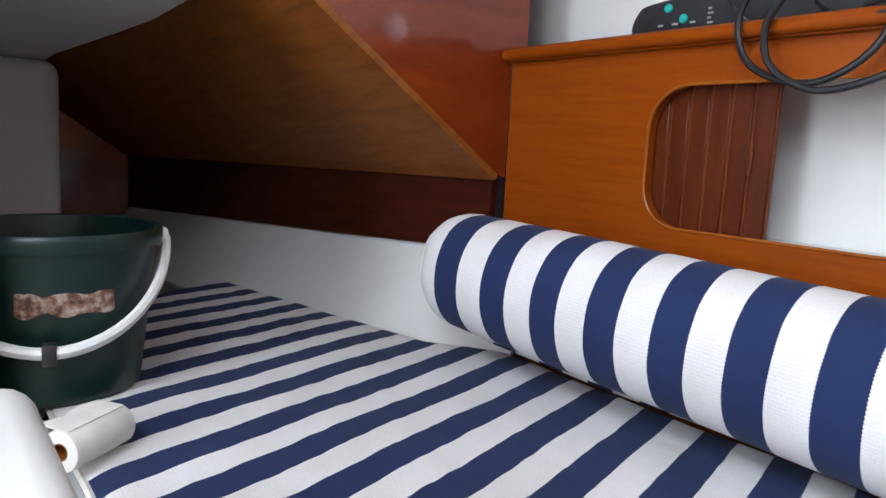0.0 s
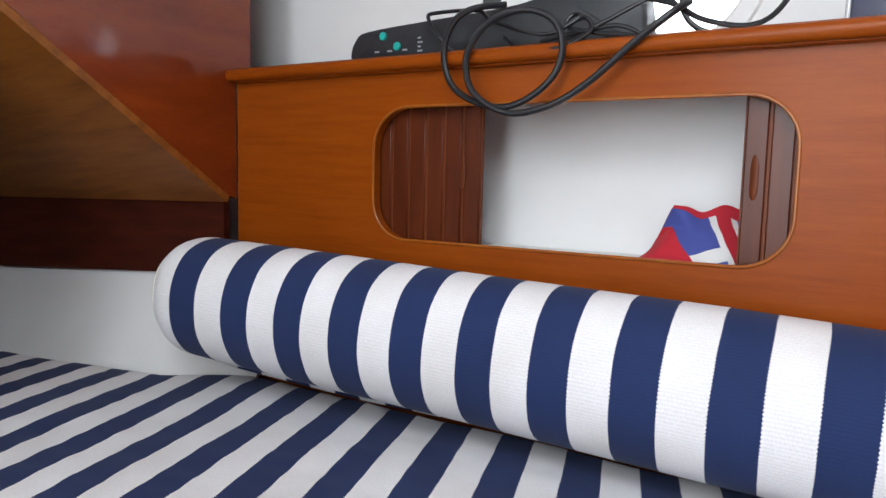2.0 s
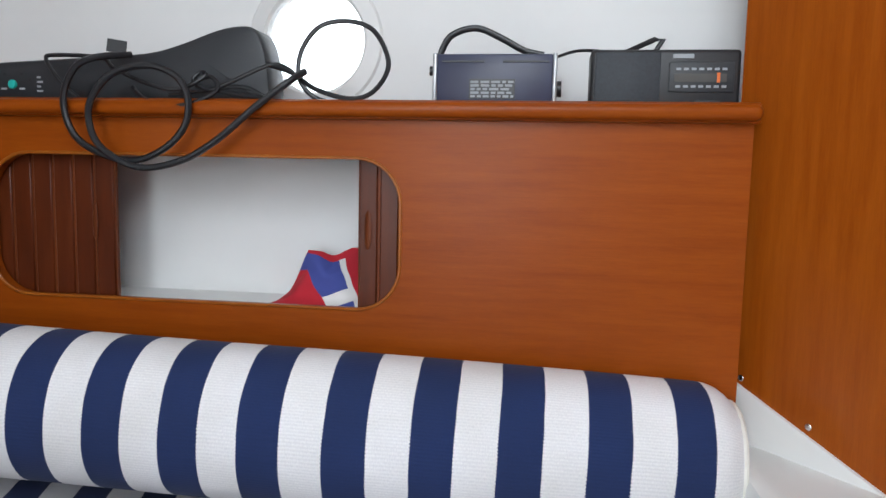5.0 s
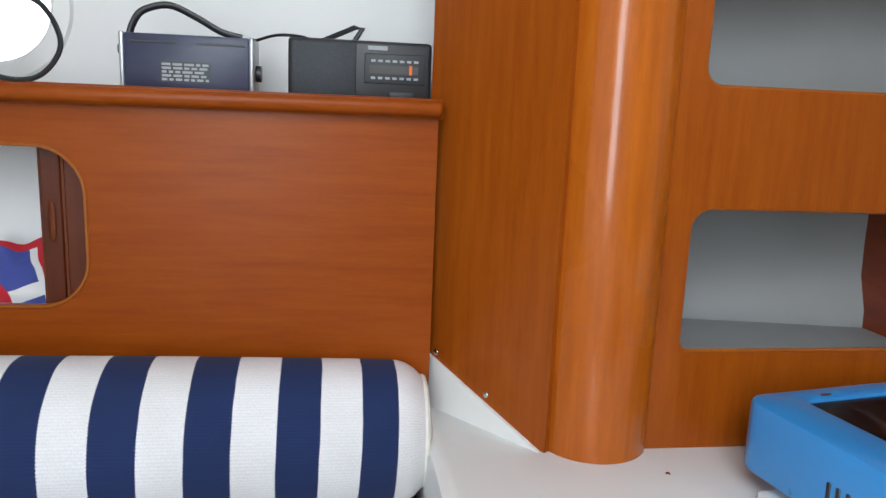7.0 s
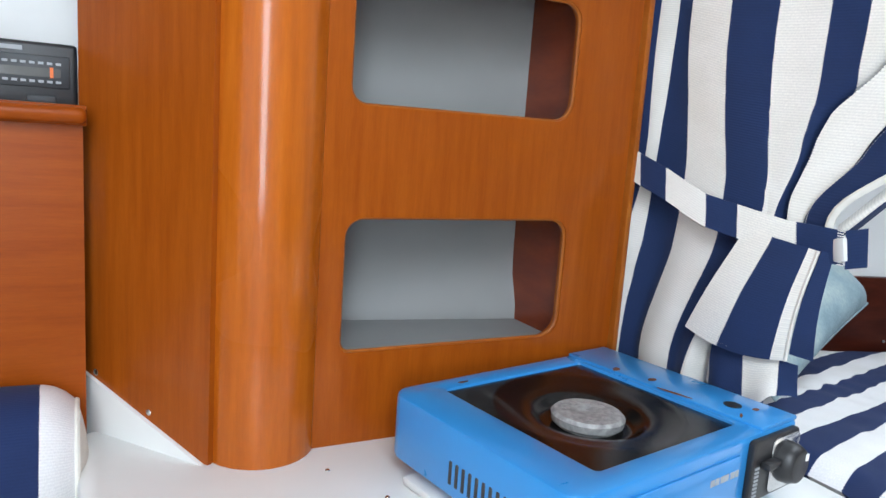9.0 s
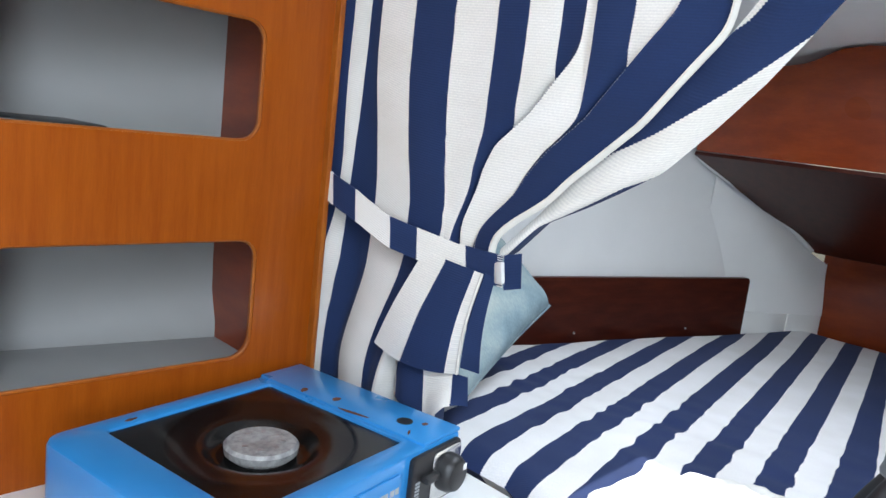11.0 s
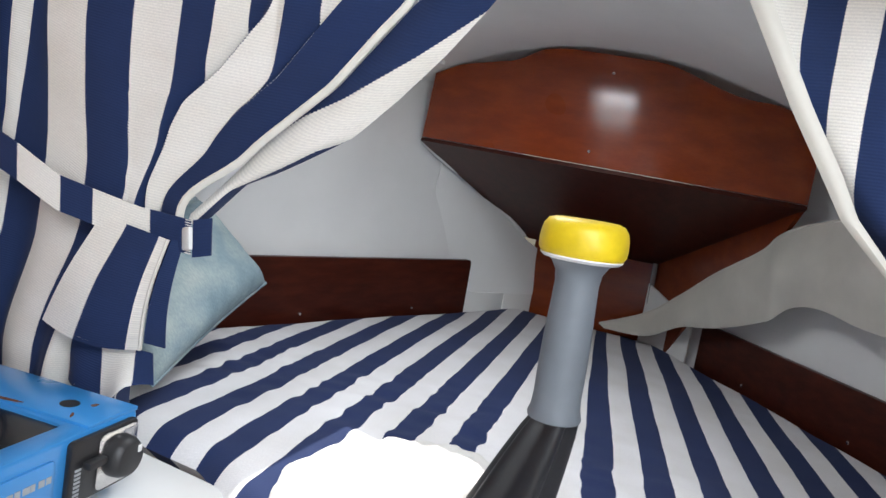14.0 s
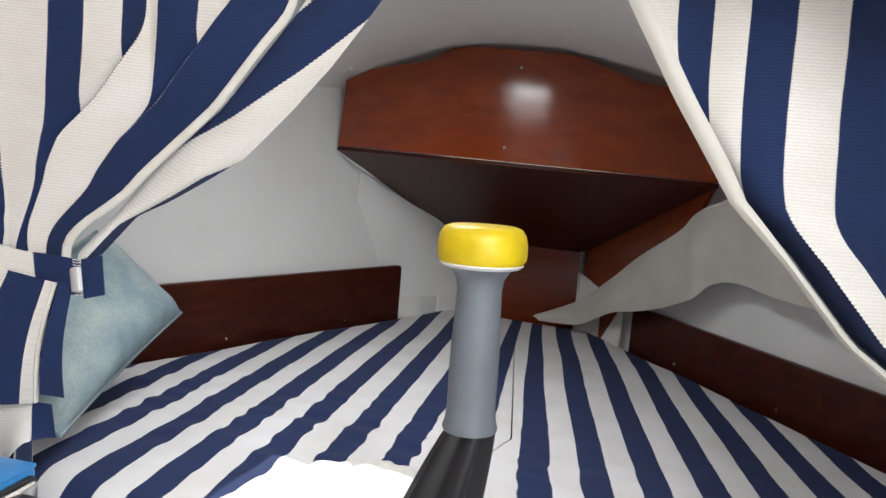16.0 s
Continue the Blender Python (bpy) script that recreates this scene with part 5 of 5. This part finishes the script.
bt = bmesh.new()
rings = []
for k in range(15):
    t = k / 14
    c = Vector((0.005, -0.030 + 0.055 * t, 0.190 - 0.190 * t))
    rr = 0.021 + 0.030 * t ** 0.8
    rings.append([bt.verts.new(c + Vector((rr * (1 + 0.16 * math.cos(5 * q)) * math.cos(q), rr * (1 + 0.16 * math.cos(5 * q)) * math.sin(q), 0.012 - 0.03 * (math.sin(q)) * (0.2 + t * 0.2)))) for q in (2 * math.pi * j / 84 for j in range(84))])
for p, q in zip(rings, rings[1:]):
    for j in range(84):
        bt.faces.new((p[j], p[(j + 1) % 84], q[(j + 1) % 84], q[j]))
bt.faces.new(rings[0])
bt.faces.new(rings[-1][::-1])
part("boot", bt, MATT, tool, "black ribbed rubber boot")



# white mound added so the mattress shows a blown-out bright patch under the hatch
def bright_mound_at(a, b):
    u, v = 2 * a - 1, 2 * b - 1
    r = math.hypot(u, v) + 1e-6
    k = max(abs(u), abs(v)) / r
    rag = 1 + 0.10 * wave(3 * math.atan2(v, u) / math.pi, 2.0, 5, 2.2) + 0.05 * math.sin(7 * math.atan2(v, u))
    x, y = u * k * rag, v * k * rag
    q = max(0, 1 - x * x - y * y)
    return Vector((1.405 + 0.155 * x, 0.138 + 0.108 * y - 0.045 * x, -0.149 + 0.040 * q ** 0.5 * (0.75 + 0.35 * wave(x * 2.4, y * 2.4, 6)) + 0.006 * wave(x * 7, y * 7, 1)))


thing("towel", sheet(50, 50, bright_mound_at, None, 0.004), CLOTHW, "crumpled white mound added for the blown-out bright patch on the mattress", "towel")

# loose lining sheet hanging on the starboard side of the bow


def flap_at(a, b):
    top = smooth_path([(2.74, 0.17, -0.125), (2.72, 0.04, -0.060), (2.64, -0.06, 0.030), (2.55, -0.135, 0.108), (2.44, -0.23, 0.190), (2.40, -0.262, 0.235), (2.33, -0.32, 0.272), (2.10, -0.50, 0.34)], 6)
    bot = smooth_path([(2.73, 0.15, -0.135), (2.68, 0.03, -0.118), (2.60, -0.07, -0.060), (2.50, -0.165, -0.015), (2.38, -0.275, 0.036), (2.33, -0.315, 0.095), (2.21, -0.415, 0.092), (2.00, -0.57, 0.120)], 6)
    i = a * (len(top) - 1)
    j, f = min(int(i), len(top) - 2), i - min(int(i), len(top) - 2)
    t, u = top[j].lerp(top[j + 1], f), bot[j].lerp(bot[j + 1], f)
    p = t.lerp(u, b)
    p += Vector((-0.6, 0.5, 0)) * (0.030 * math.sin(math.pi * b) * a + 0.022 * math.sin(19 * a + 2.5 * b) * b * a + 0.010 * wave(a * 7, b * 3, 4) * b + 0.030)
    p.z += 0.010 * math.sin(24 * a + 1) * b * a
    return p


flap = empty("loose_lining", Matrix.Translation((2.4, -0.2, 0.0)), "cream vinyl lining sheet sagging loose from the bow", "lining sheet")
fi = Matrix.Translation((-2.4, 0.2, 0.0))
fs = sheet(90, 30, flap_at, None, 0.002)
bmesh.ops.transform(fs, matrix=fi, verts=fs.verts)
part("vinyl", fs, CREAM, flap)
part("edge", tube([fi @ flap_at(k / 50, 0.0) for k in range(51)], 0.004, 6), CREAM, flap, "rolled cream edge")

# folds and fastenings
thing("lining_fold", tube(smooth_path([(2.335, 0.668, 0.318), (2.45, 0.615, 0.255), (2.62, 0.535, 0.165), (2.735, 0.475, 0.085)], 8), lambda t: 0.010 + 0.004 * math.sin(9 * t), 10, flat=0.5), LINING,
      "rolled edge of the white vinyl lining below the bow locker", "trim", kind=S)
thing("lining_tab", sheet(20, 12, lambda a, b: Vector((2.30 - 0.05 * a, 0.700 - 0.10 * a, 0.520 + 0.035 * b * (1 - a) + 0.006 * math.sin(8 * a + 4 * b))), None, 0.002), LINING,
      "bunched tab of white vinyl at the locker's corner", "trim", kind=S)
for k, (x, y) in enumerate(((0.60, 0.46), (0.70, 0.60), (0.742, 0.52))):
    part("screw", lathe([(0, 0.0012), (0.0022, 0.001), (0.003, 0.0)], 10, Matrix.Translation((x, y, -0.162))), CHROME, bpy.data.objects["galley_counter"])
for f in (0.12, 0.55):
    q = Vector((0.448, 0.815, 0)) + d * f
    side = Vector((d.y, -d.x, 0)).normalized()
    part("screw", lathe([(0, 0.0015), (0.003, 0.001), (0.004, 0.0)], 12, Matrix.Translation(q + side * 0.0005 + Vector((0, 0, -0.078 - 0.075 * f))) @ side.to_track_quat("Z", "Y").to_matrix().to_4x4()), CHROME, bpy.data.objects["bulkhead_forward"])
